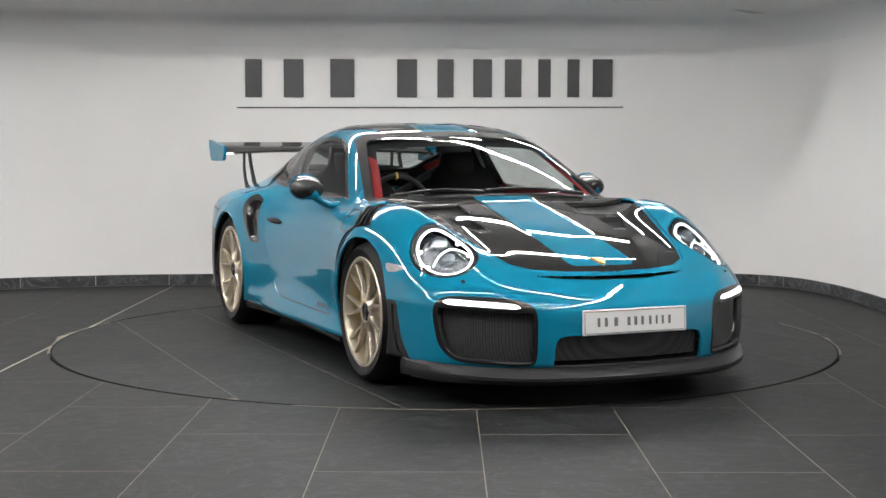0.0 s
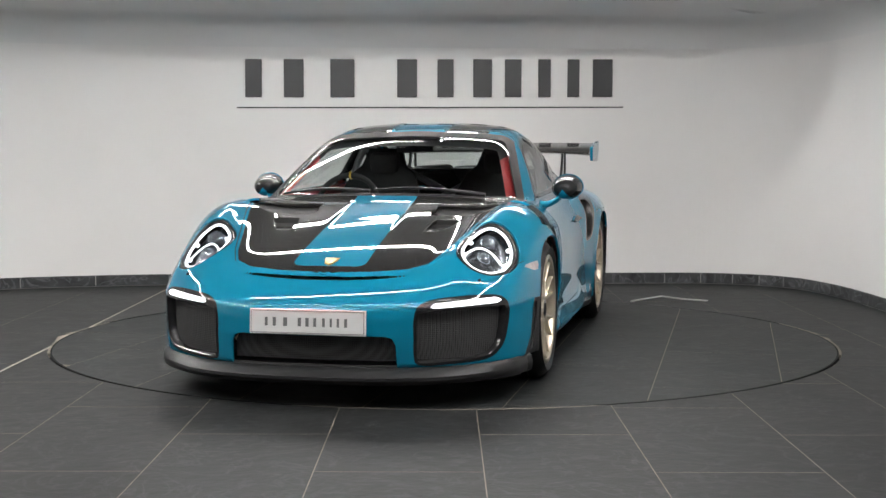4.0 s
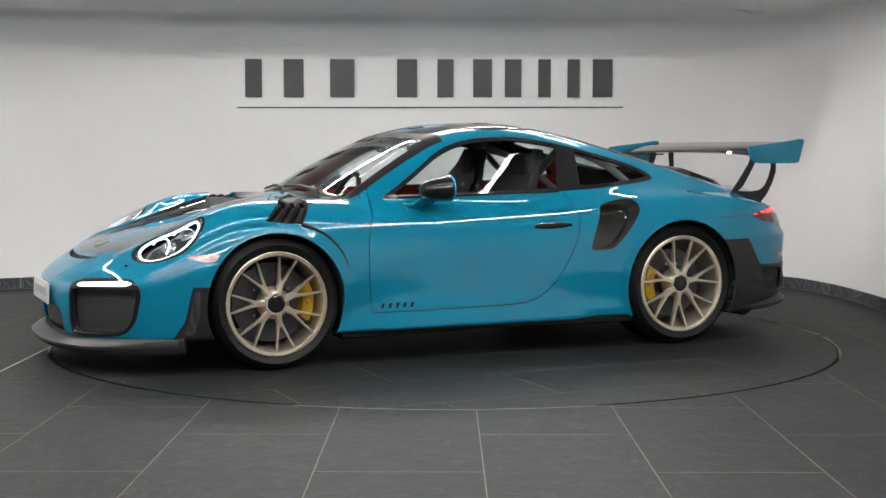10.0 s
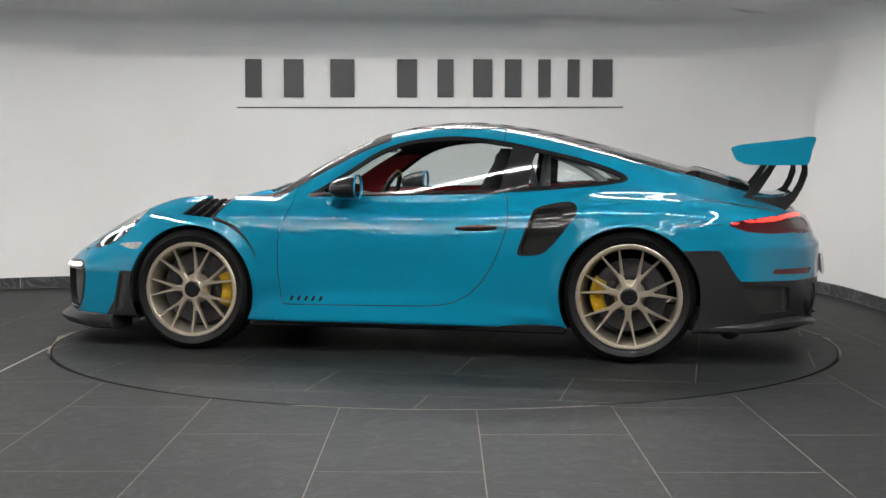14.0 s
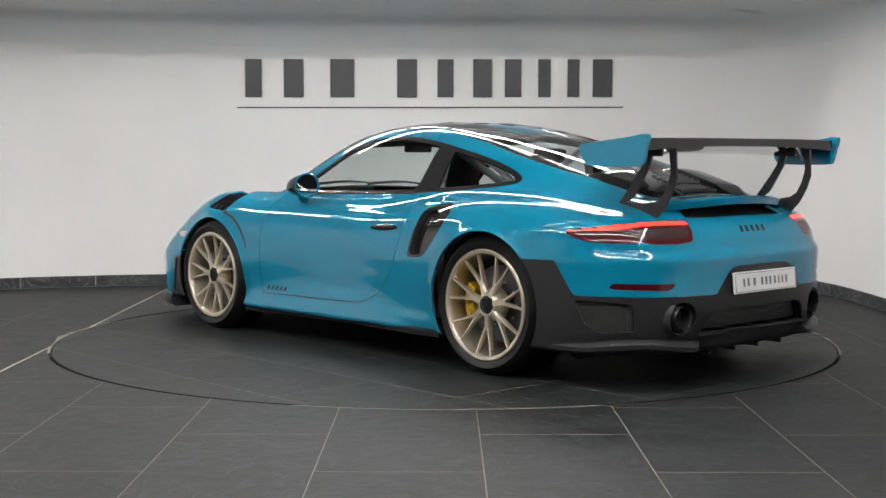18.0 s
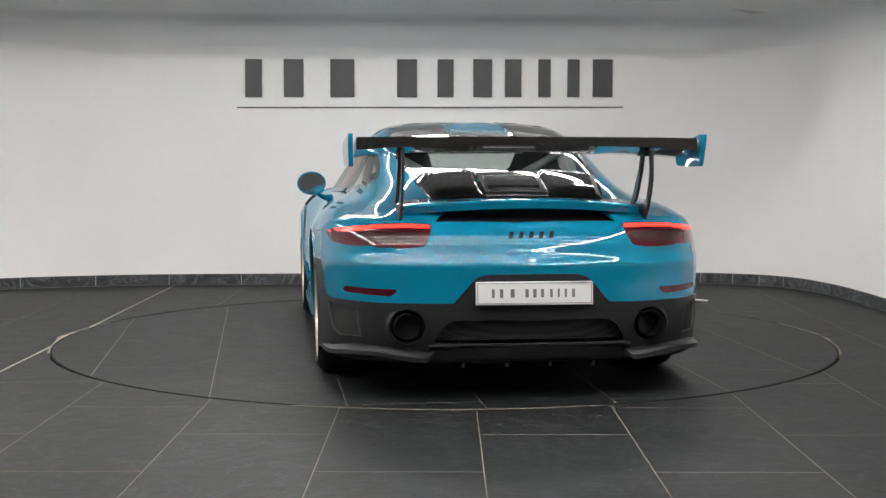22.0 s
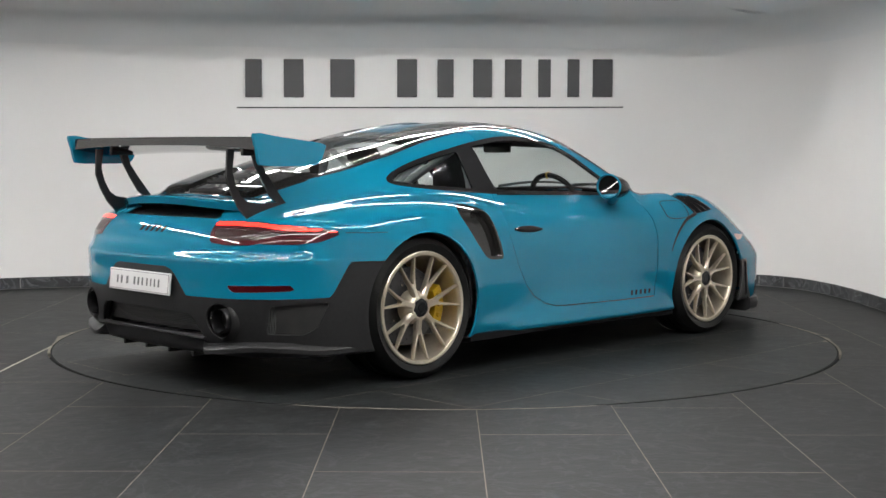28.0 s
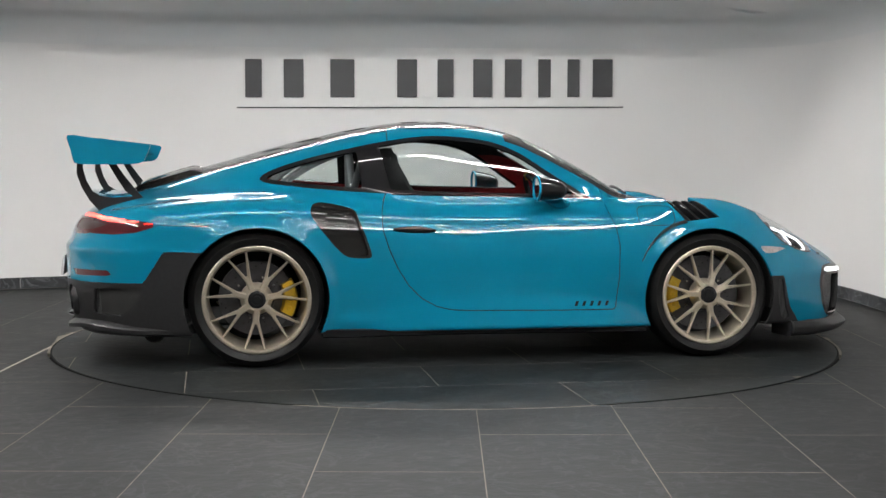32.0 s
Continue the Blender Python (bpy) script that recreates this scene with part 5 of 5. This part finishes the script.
def plate(name, at, w, h, label):
    base = part(name, bm_box(-0.006, 0.006, -w / 2, w / 2, -h / 2, h / 2, 0.004), M_PLATE, car, label)
    base.matrix_basis = at
    bm = bmesh.new()
    xs = [-0.187, -0.15, -0.10, -0.035, 0.0, 0.035, 0.075, 0.108, 0.14, 0.175]
    for k, c in enumerate(xs):
        ww = (0.026, 0.03, 0.036, 0.03, 0.03, 0.026, 0.024, 0.02, 0.022, 0.026)[k] * 0.5
        o = part("plate_bar", bm_box(0.006, 0.0072, c - ww / 2, c + ww / 2, -0.019, 0.019), M_INK, base)
    part("plate_border", loft([[Vector((0.0062, y * (w / 2 - 0.007), z * (h / 2 - 0.007))), Vector((0.0075, y * (w / 2 - 0.007), z * (h / 2 - 0.007))), Vector((0.0075, y * (w / 2 - 0.0095), z * (h / 2 - 0.0095))), Vector((0.0062, y * (w / 2 - 0.0095), z * (h / 2 - 0.0095)))] for y, z in ((-1, -1), (1, -1), (1, 1), (-1, 1), (-1, -1))], False), M_INK, base)


plate("number_plate", Matrix.Translation((2.268, -0.007, 0.377)) @ Matrix.Rotation(radians(-3), 4, "Y"), 0.53, 0.112, "white show plate with grey bars")
plate("number_plate", Matrix.Translation((-2.258, -0.005, 0.494)) @ Matrix.Rotation(math.pi, 4, "Z") @ Matrix.Rotation(radians(-6), 4, "Y"), 0.53, 0.105, "white show plate with grey bars")
p, nn = on_top(1.935, 0.0)
o = part("bonnet_emblem", loft([[p + Vector((0.05 * a, 0.042 * b, 0)) * k + Vector((0, 0, -0.30 * a * 0.05 * k + h)) for a, b in ((1, 0), (0.6, 0.5), (-0.2, 0.75), (-0.55, 0.8), (-0.62, 0), (-0.55, -0.8), (-0.2, -0.75), (0.6, -0.5))] for k, h in ((1, -0.002), (1, 0.004), (0.85, 0.006))]), material("gold_emblem", (0.55, 0.36, 0.12), 0.3, 0.8, grain=(90, 0.5)), bonnet, "small gold shield emblem")

tail_badge = new("tail_badge")
tail_badge.parent = car
for k in range(5):
    y = 0.092 - 0.046 * k
    q = []
    for dy, dz in ((0.010, 0), (-0.010, 0), (-0.020, 0.028), (0.0, 0.028)):
        pt, nn = on_end(y + dy + 1e-4, 0.733 + dz, False)
        q.append((pt + nn * 0.0006, pt + nn * 0.0025))
    part("badge_bar", loft([[a for a, b in q], [b for a, b in q]]), M_INKBLACK, tail_badge)
# fuel flap joint on the right front wing
ring = []
for a in np.linspace(0, 2 * math.pi, 37)[:-1]:
    e = 4.0
    cx, cz = math.copysign(abs(math.cos(a)) ** (2 / e), math.cos(a)), math.copysign(abs(math.sin(a)) ** (2 / e), math.sin(a))
    p, nn = on_side(0.93 + 0.10 * cx, 0.775 + 0.052 * cz, -1)
    ring.append(p + nn * 0.0002)
part("fuel_flap_joint", tube(ring, 0.0022, 6, True), M_UNDER, car, smooth=60)

# wipers
for y0, y1, x0 in ((0.52, -0.08, 0.90), (-0.10, -0.60, 0.90)):
    pts = []
    for i in range(12):
        f = i / 11
        y = y0 + (y1 - y0) * f
        x = 0.905 - 0.10 * y * y - 0.10 * math.sin(f * 2.6) * 0.35 - 0.02
        p, nn = on_top(x, y)
        pts.append(p + nn * 0.016)
    part("wiper", tube(pts, [0.011 - 0.005 * i / 11 for i in range(12)], 6), M_BLACK, car, smooth=60)

# ---- rear ----
body_part("deck_slot", ("deck_slot",), M_WIRE, "lr", push=-0.03, depth=0.0)
body_part("diffuser_mesh", ("diffuser",), M_WIRE, "lr", rear_bumper, push=-0.05, depth=0.0)
for sd, s in (("l", 1), ("r", -1)):
    tail = body_part("tail_light", ("tail",), M_REDLENS, sd, label="red tail light", push=0.002)
    body_part("light_bar", ("tail_bar",), M_TAIL, sd, tail, "lit red light bar", push=0.003)
    body_part("smoked_insert", ("tail_dark",), M_DARKLENS, sd, tail, "dark smoked insert", push=-0.002)
    body_part("bumper_vent", ("rear_vent",), M_WIRE, sd, rear_bumper, push=-0.02, depth=0.0)
    body_part("pipe_recess", ("pipe_hole",), M_UNDER, sd, rear_bumper, push=-0.06, depth=0.0)
    p, nn = on_end(s * 0.556, 0.342, False)
    pipe = part("exhaust_pipe", lathe([(0.052, 0.15), (0.052, -0.02), (0.056, -0.028), (0.061, -0.02), (0.061, 0.15)], 36, "x", True), M_TRIM, car, "black exhaust tailpipe", smooth=50)
    pipe.matrix_basis = Matrix.Translation(p + Vector((0.024, 0, 0)))
    part("pipe_inside", lathe([(0.0, 0.10), (0.0525, 0.10), (0.0525, 0.11), (0.0, 0.11)], 24, "x"), M_UNDER, pipe)
    sh = part("pipe_shroud", lathe([(0.098, 0.03), (0.092, -0.006), (0.080, -0.018), (0.072, -0.006), (0.072, 0.06)], 40, "x", True), M_BLACK, car, smooth=50)
    sh.matrix_basis = Matrix.Translation(p + Vector((0.026, 0, 0)))
# bottom lip of the rear bumper
for s in (1, -1):
    secs = []
    for q in spline([(-1.60, 0.935, 0.205), (-1.85, 0.915, 0.205), (-2.02, 0.85, 0.222), (-2.13, 0.74, 0.228), (-2.20, 0.60, 0.213), (-2.225, 0.50, 0.205), (-2.20, 0.46, 0.235)], 30):
        c = Vector((q[0] + 0.012, s * (q[1] - 0.022), q[2]))
        inn = Vector((-q[0] * 0.35, -s * q[1], 0)).normalized()
        secs.append([c, c + inn * 0.012 + Vector((0, 0, 0.012)), c + inn * 0.05 + Vector((0, 0, 0.03)), c + inn * 0.12 + Vector((0, 0, 0.02)), c + inn * 0.10 + Vector((0, 0, -0.028)), c + Vector((0, 0, -0.02))])
    part("bumper_lip", loft(secs), M_BLACK, rear_bumper, "satin black bumper lip", smooth=40)
secs = []
for y in np.linspace(-0.46, 0.46, 20):
    k = 1 - (abs(y) / 0.5) ** 4
    secs.append([Vector((-2.20, y, 0.262)), Vector((-2.215, y, 0.255)), Vector((-2.20, y, 0.246)), Vector((-1.9, y, 0.20)), Vector((-1.9, y, 0.22))])
part("diffuser_lip", loft(secs), M_BLACK, rear_bumper, smooth=40)
for y in (-0.30, -0.1, 0.1, 0.30):
    part("diffuser_fin", bm_box(-2.16, -1.7, y - 0.008, y + 0.008, 0.15, 0.25, 0.003), M_UNDER, rear_bumper)
part("rear_floor", bm_box(-2.05, -1.55, -0.6, 0.6, 0.16, 0.20, 0.01), M_UNDER, car)
for s in (1, -1):
    part("silencer", lathe([(0.0, -0.12), (0.05, -0.12), (0.06, -0.1), (0.06, 0.1), (0.05, 0.12), (0.0, 0.12)], 16, "y"), M_UNDER, car, smooth=50).matrix_basis = Matrix.Translation((-1.75, s * 0.70, 0.19))
# ducktail lip
secs = []
for y in np.linspace(-0.552, 0.552, 45):
    a = abs(y) / 0.60
    x = -2.125 + 0.16 * a ** 2.6
    z = 0.905 - 0.040 * a ** 2
    secs.append([Vector((x + 0.22, y, on_top(x + 0.22, y)[0].z - 0.004)), Vector((x + 0.10, y, (on_top(x + 0.10, y)[0].z + z) / 2 + 0.012)), Vector((x + 0.012, y, z)), Vector((x, y, z - 0.008)), Vector((x + 0.012, y, z - 0.040)), Vector((x + 0.10, y, z - 0.062)), Vector((x + 0.22, y, on_top(x + 0.22, y)[0].z - 0.05))])
part("ducktail", loft(secs), M_PAINT, car, "teal ducktail spoiler lip", smooth=50)
# engine lid: twin ram-air humps and a grille between them
for s in (1, -1):
    secs = []
    for q in np.linspace(0, 1, 14):
        x = -1.50 - 0.40 * q
        h = 0.030 * min(1, 0.1 + q * 7) * min(1, 0.08 + (1 - q) * 5)
        row = []
        for y in np.linspace(0.155, 0.455 - 0.05 * q, 9):
            f = (y - 0.155) / (0.30 - 0.05 * q)
            b = on_top(x, y)[0]
            row.append(Vector((x, s * y, b.z + h * min(1, 9 * min(f, 1 - f) + 0.02))))
        row.append(Vector((x, s * (0.455 - 0.05 * q), row[-1].z - 0.05)))
        row.append(Vector((x, s * 0.155, row[0].z - 0.05)))
        secs.append(row)
    part("ram_air_hump", loft(secs), M_CARBON, engine_lid, smooth=22)
gr = part("lid_grille", loft([[Vector((x, y, on_top(x, y)[0].z + dz)) for y, dz in [(-0.15, -0.02), (-0.15, 0.012), (-0.05, 0.016), (0.05, 0.016), (0.15, 0.012), (0.15, -0.02)]] for x in np.linspace(-1.57, -1.86, 8)]), M_TRIM, engine_lid, smooth=40)
for k in range(4):
    x = -1.655 - 0.035 * k
    z = on_top(x, 0)[0].z + 0.018
    part("grille_slat", bm_box(x - 0.010, x + 0.010, -0.125, 0.125, z - 0.006, z + 0.006, 0.003), M_GREYT, engine_lid)


def build_wing():
    wing = new("rear_wing")
    wing.parent = car
    wing["label"] = "fixed rear wing with black blade and teal end plates"
    prof = [(-1.805, 1.118), (-1.815, 1.132), (-1.87, 1.150), (-1.97, 1.166), (-2.08, 1.178), (-2.14, 1.188), (-2.146, 1.184), (-2.146, 1.148), (-2.08, 1.138), (-1.97, 1.122), (-1.87, 1.112)]
    secs = []
    for y in np.linspace(-0.778, 0.778, 25):
        a = (abs(y) / 0.79) ** 3
        secs.append([Vector((x, y, z - (0.022 * a if z < 1.16 else 0.004 * a))) for x, z in prof])
    part("blade", loft(secs), M_CARBON, wing, "black carbon wing blade", smooth=35)
    for s in (1, -1):
        ep = closed_spline([(-2.168, 1.200), (-2.05, 1.188), (-1.90, 1.172), (-1.80, 1.160), (-1.762, 1.148), (-1.768, 1.12), (-1.79, 1.075), (-1.82, 1.058), (-1.90, 1.053), (-2.05, 1.053), (-2.12, 1.056), (-2.142, 1.07), (-2.155, 1.13)])
        secs = []
        for o, k in ((0.0, 0.0), (0.006, 0.002), (0.016, 0.002), (0.021, 0.0)):
            row = []
            for x, z in ep[::3]:
                curl = -0.06 * max(0, 1.13 - z)
                row.append(Vector((x, s * (0.774 + o + curl + 0.02), z)))
            secs.append(row)
        part("end_plate", loft(secs), M_PAINT, wing, "teal end plate", smooth=50)
        y0, y1 = s * 0.563, s * 0.577
        front = [(-1.835, 0.86), (-1.80, 0.865), (-1.845, 0.915), (-1.90, 0.985), (-1.945, 1.05), (-1.965, 1.11), (-2.01, 1.12), (-1.985, 1.05), (-1.945, 0.98), (-1.90, 0.91)]
        rear = [(-1.84, 0.88), (-1.80, 0.865), (-1.85, 0.845), (-1.93, 0.82), (-2.03, 0.80), (-2.085, 0.86), (-2.125, 0.93), (-2.15, 1.0), (-2.145, 1.13), (-2.105, 1.13), (-2.118, 1.03), (-2.10, 0.965), (-2.07, 0.91), (-2.03, 0.885), (-1.96, 0.875), (-1.90, 0.878)]
        for nm, pl in (("front_leg", front), ("rear_leg", rear)):
            bm = prism(pl, "y", min(y0, y1) + (0.001 if nm == "rear_leg" else 0), max(y0, y1) - (0.001 if nm == "rear_leg" else 0))
            o = part(nm, bm, M_BLACK, wing)
        part("wing_bracket", bm_box(-2.06, -1.93, s * 0.57 - 0.012, s * 0.57 + 0.012, 1.10, 1.135, 0.004), M_BLACK, wing)
    return wing


build_wing()


# ---- mirrors ----
def build_mirror(s):
    base = new("door_mirror")
    base.parent = car
    base["label"] = "door mirror with black cap and teal foot"
    c = Vector((0.335, s * 0.885, 0.925))
    def shell_of(lo, hi, grow):
        bm = bmesh.new()
        secs = []
        n, m = 24, 14
        for i in range(m + 1):
            th = math.pi * 0.5 * i / m                     # from the rear rim to the front pole
            row = []
            for k in range(n + 1):
                a = lo + (hi - lo) * k / n
                ry, rz = 0.084, 0.068
                e = math.cos(th) ** 0.6
                row.append(c + Vector((-0.075 + 0.160 * math.sin(th) ** 1.15 * grow, s * math.cos(a) * ry * e * grow - s * 0.012 * math.sin(th), math.sin(a) * rz * e * grow - 0.012 * math.sin(th))))
            secs.append(row)
        for A, B in zip(secs[:-1], secs[1:]):
            va = [bm.verts.new(q) for q in A]
            vb = [bm.verts.new(q) for q in B]
            for k in range(n):
                bm.faces.new((va[k], va[k + 1], vb[k + 1], vb[k]))
        bmesh.ops.remove_doubles(bm, verts=bm.verts, dist=1e-5)
        return bm
    part("mirror_cap", shell_of(radians(-58), radians(238), 1.0), M_TRIM, base, "black mirror cap", smooth=70)
    part("mirror_housing", shell_of(radians(238), radians(302), 1.0), M_PAINT, base, "teal mirror underside", smooth=70)
    rim = [c + Vector((-0.078, s * math.cos(a) * 0.083, math.sin(a) * 0.067)) for a in np.linspace(0, 2 * math.pi, 33)[:-1]]
    part("mirror_rim", tube(rim, 0.006, 6, True), M_PAINT, base, smooth=60)
    g = loft([[q + Vector((0.002, 0, 0)) for q in rim], [q + Vector((0.006, 0, 0)) for q in rim]])
    part("mirror_glass", g, M_MIRROR, base, "reflecting mirror glass")
    p, nn = on_side(0.46, 0.85, s)
    secs = []
    for q in np.linspace(0, 1, 10):
        a = p - nn * 0.02
        b = c + Vector((0.015, -s * 0.030, -0.055))
        mid = a.lerp(b, q) + Vector((0, 0, -0.022 * math.sin(math.pi * q)))
        w, h = 0.040 - 0.004 * q + 0.020 * q * q, 0.020
        secs.append([mid + Vector((w * math.cos(t), 0, h * math.sin(t))) for t in np.linspace(0, 2 * math.pi, 13)[:-1]])
    part("mirror_foot", loft(secs), M_PAINT, base, "teal mirror foot", smooth=60)


for s in (1, -1):
    build_mirror(s)


# ---- inside ----
def build_liner():
    V, F = skin(-0.028, 70, 30, 64)
    s = Shell(V, F)
    s.cut(lambda x, y, z: z - 0.26, "gone")
    s.cut(lambda x, y, z: np.maximum(0.93 - x, -1) * 1.0 + 0.0, "front")
    s.cut(lambda x, y, z: x + 1.30 + 0 * z, "rear")
    for (ax, az), r in ((AXLE_F, ARCH_F), (AXLE_R, ARCH_R)):
        s.cut(circ(ax, az, r + 0.01), "gone", ("body", "front", "rear"))
    dlo = side_cut(DLO)
    s.cut(lambda x, y, z: dlo(x, y, z) + 0.012, "gone")
    s.cut(lambda x, y, z: np.maximum(f_screen(x, y, z) + 0.085, f_cowl(x, y, z) + 0.0), "gone")
    s.cut(lambda x, y, z: f_backlight(x, y, z) + 0.015, "gone", ("body", "rear"))
    s.cut(f_intake, "gone", ("front",))
    s.cut(f_mouth, "gone", ("front",))
    s.cut(f_lamp, "gone", ("front",))
    s.cut(f_slot, "gone", ("front",))
    s.cut(side_cut(SCOOP), "gone", ("body", "rear"))
    s.cut(lambda x, y, z: np.where(x < -1.9, outline(y, z, DIFFUSER), 1.0), "gone", ("rear",))
    s.cut(lambda x, y, z: np.where(x < -1.9, np.hypot(y - 0.556, z - 0.342) - 0.085, 1.0), "gone", ("rear",))
    s.cut(lambda x, y, z: np.where(y < 0.54, 1.07, np.where(x > 0.0, 1.10, 1.17)) - z, "headliner")
    s.finish()
    return s


liner = build_liner()
part("cabin_lining", liner.panel("cabin_lining", ("body",), M_RED, "lr", 0), None, car, "red leather cabin lining")
part("headliner", liner.panel("headliner", ("headliner",), M_CABIN, "lr", 0), None, car, "black headliner")
part("front_structure", liner.panel("front_structure", ("front",), M_UNDER, "lr", 0), None, car)
part("rear_structure", liner.panel("rear_structure", ("rear",), M_UNDER, "lr", 0), None, car)
part("cabin_floor", bm_box(-1.3, 0.95, -0.78, 0.78, 0.20, 0.24), M_CABIN, car)
secs = []
for y in np.linspace(-0.70, 0.70, 21):
    b = 0.02 * (y / 0.7) ** 2
    hood = 0.03 * math.exp(-((y + 0.37) / 0.16) ** 2)
    secs.append([Vector((0.95 - b, y, 0.30)), Vector((0.95 - b * 3, y, 0.80)), Vector((0.86, y, 0.845 - b)), Vector((0.62, y, 0.86 + hood - b)), Vector((0.52, y, 0.84 + hood - b)), Vector((0.50, y, 0.78)), Vector((0.55, y, 0.62)), Vector((0.65, y, 0.30))])
part("dashboard", loft(secs), M_CABIN, car, "black dashboard", smooth=40)
part("centre_console", bm_box(-0.2, 0.55, -0.12, 0.12, 0.24, 0.55, 0.03), M_CABIN, car)
wheel_at = Matrix.Translation((0.40, -0.37, 0.82)) @ Matrix.Rotation(radians(-24), 4, "Y")
steer = part("steering_wheel", tube([(0, 0.178 * math.cos(a), 0.178 * math.sin(a)) for a in np.linspace(0, 2 * math.pi, 41)[:-1]], 0.016, 10, True), M_CABIN, car, "black steering wheel with yellow top mark", smooth=60)
steer.matrix_basis = wheel_at
part("top_mark", bm_box(-0.018, 0.018, -0.006, 0.006, 0.160, 0.196, 0.003), M_YELLOW, steer)
part("wheel_boss", lathe([(0.0, -0.02), (0.06, -0.016), (0.07, 0.02), (0.0, 0.06)], 20, "x"), M_CABIN, steer, smooth=50)
for a in (0, 180, 270):
    c, q = math.cos(radians(a)), math.sin(radians(a))
    part("wheel_spoke", tube([(0, 0.05 * c, 0.05 * q), (0, 0.17 * c, 0.17 * q)], 0.014, 8), M_GREYT, steer, smooth=60)


def build_seat(y):
    st = new("bucket_seat")
    st.parent = car
    st["label"] = "black carbon bucket seat"
    secs = []
    for q in np.linspace(0, 1, 16):
        z = 0.36 + 0.78 * q
        x = -0.20 - 0.30 * q ** 1.15
        w = 0.235 + 0.03 * math.sin(q * 3.1) if q < 0.62 else 0.265 - 0.36 * (q - 0.62)
        if q > 0.82:
            w = 0.150 - 0.25 * (q - 0.82) ** 1.0
        t = 0.045
        wing = 0.055 if q < 0.70 else 0.03
        secs.append([Vector((x + wing, y - w, z)), Vector((x + 0.005, y - w * 0.72, z)), Vector((x + 0.0, y, z)), Vector((x + 0.005, y + w * 0.72, z)), Vector((x + wing, y + w, z)), Vector((x + wing - 0.02, y + w + 0.006, z)), Vector((x - t - 0.01, y + w * 0.75, z - 0.01)), Vector((x - t - 0.025, y, z - 0.01)), Vector((x - t - 0.01, y - w * 0.75, z - 0.01)), Vector((x + wing - 0.02, y - w - 0.006, z))])
    part("backrest", loft(secs), M_CABIN, st, smooth=60)
    part("headrest", bm_box(-0.50, -0.43, y - 0.10, y + 0.10, 0.96, 1.115, 0.03, 3), M_CABIN, st, smooth=60)
    part("cushion", bm_box(-0.22, 0.28, y - 0.25, y + 0.25, 0.30, 0.42, 0.05, 3), M_CABIN, st, smooth=60)
    part("shoulder_pad", bm_box(-0.485, -0.445, y - 0.05, y + 0.05, 1.02, 1.06, 0.01), M_GREYT, st)


build_seat(0.37)
build_seat(-0.37)
CAGE = [[(-0.60, -0.62, 0.3), (-0.60, -0.63, 0.85), (-0.61, -0.56, 1.12), (-0.61, -0.42, 1.20), (-0.61, 0, 1.225), (-0.61, 0.42, 1.20), (-0.61, 0.56, 1.12), (-0.60, 0.63, 0.85), (-0.60, 0.62, 0.3)],
        [(-0.61, 0.53, 1.14), (-0.63, 0.0, 0.85), (-0.62, -0.60, 0.52)], [(-0.62, -0.53, 1.14), (-0.64, 0.0, 0.86), (-0.63, 0.60, 0.52)],
        [(-0.62, -0.62, 0.83), (-0.62, 0.62, 0.83)], [(-0.63, 0.50, 1.16), (-0.95, 0.53, 1.03), (-1.28, 0.52, 0.78)], [(-0.63, -0.50, 1.16), (-0.95, -0.53, 1.03), (-1.28, -0.52, 0.78)]]
cage = new("roll_cage")
cage.parent = car
cage["label"] = "dark steel roll cage"
for k, q in enumerate(CAGE):
    part("cage_tube", tube(spline(q, 24) if k in (0, 4, 5) else q, 0.021, 10), M_CAGE, cage, smooth=60)
part("rear_bulkhead", loft([[Vector((-0.75, y, 0.26)), Vector((-0.80, y, 0.72)), Vector((-1.28, y, 0.80)), Vector((-1.28, y, 0.26))] for y in (-0.6, 0, 0.6)]), M_CABIN, car)
mir = part("interior_mirror", bm_box(-0.012, 0.012, -0.11, 0.11, -0.03, 0.03, 0.011, 3), M_TRIM, car, "black rear-view mirror", smooth=60)
mir.matrix_basis = Matrix.Translation((0.28, 0.0, 1.145))
part("mirror_stem", tube([(0.285, 0, 1.16), (0.31, 0, 1.195)], 0.008, 8), M_TRIM, car, smooth=60)


def motions():
    """The turntable turns steadily, and the car with it."""
    rows_t, rows_c = [], []
    for k in range(33):
        t = float(k)
        th = -67.142 - 8.8742 * t + 0.880 * ((t - 16) / 16) ** 2
        c, s = math.cos(radians(th)), math.sin(radians(th))
        rows_t.append((t, pose(0, 0, 0, 0, 0, th)))
        rows_c.append((t, pose(c * 0.0712 + s * 0.1011, s * 0.0712 - c * 0.1011, 0, 0, 0, th)))
    walk(turntable, rows_t)
    walk(car, rows_c)


motions()
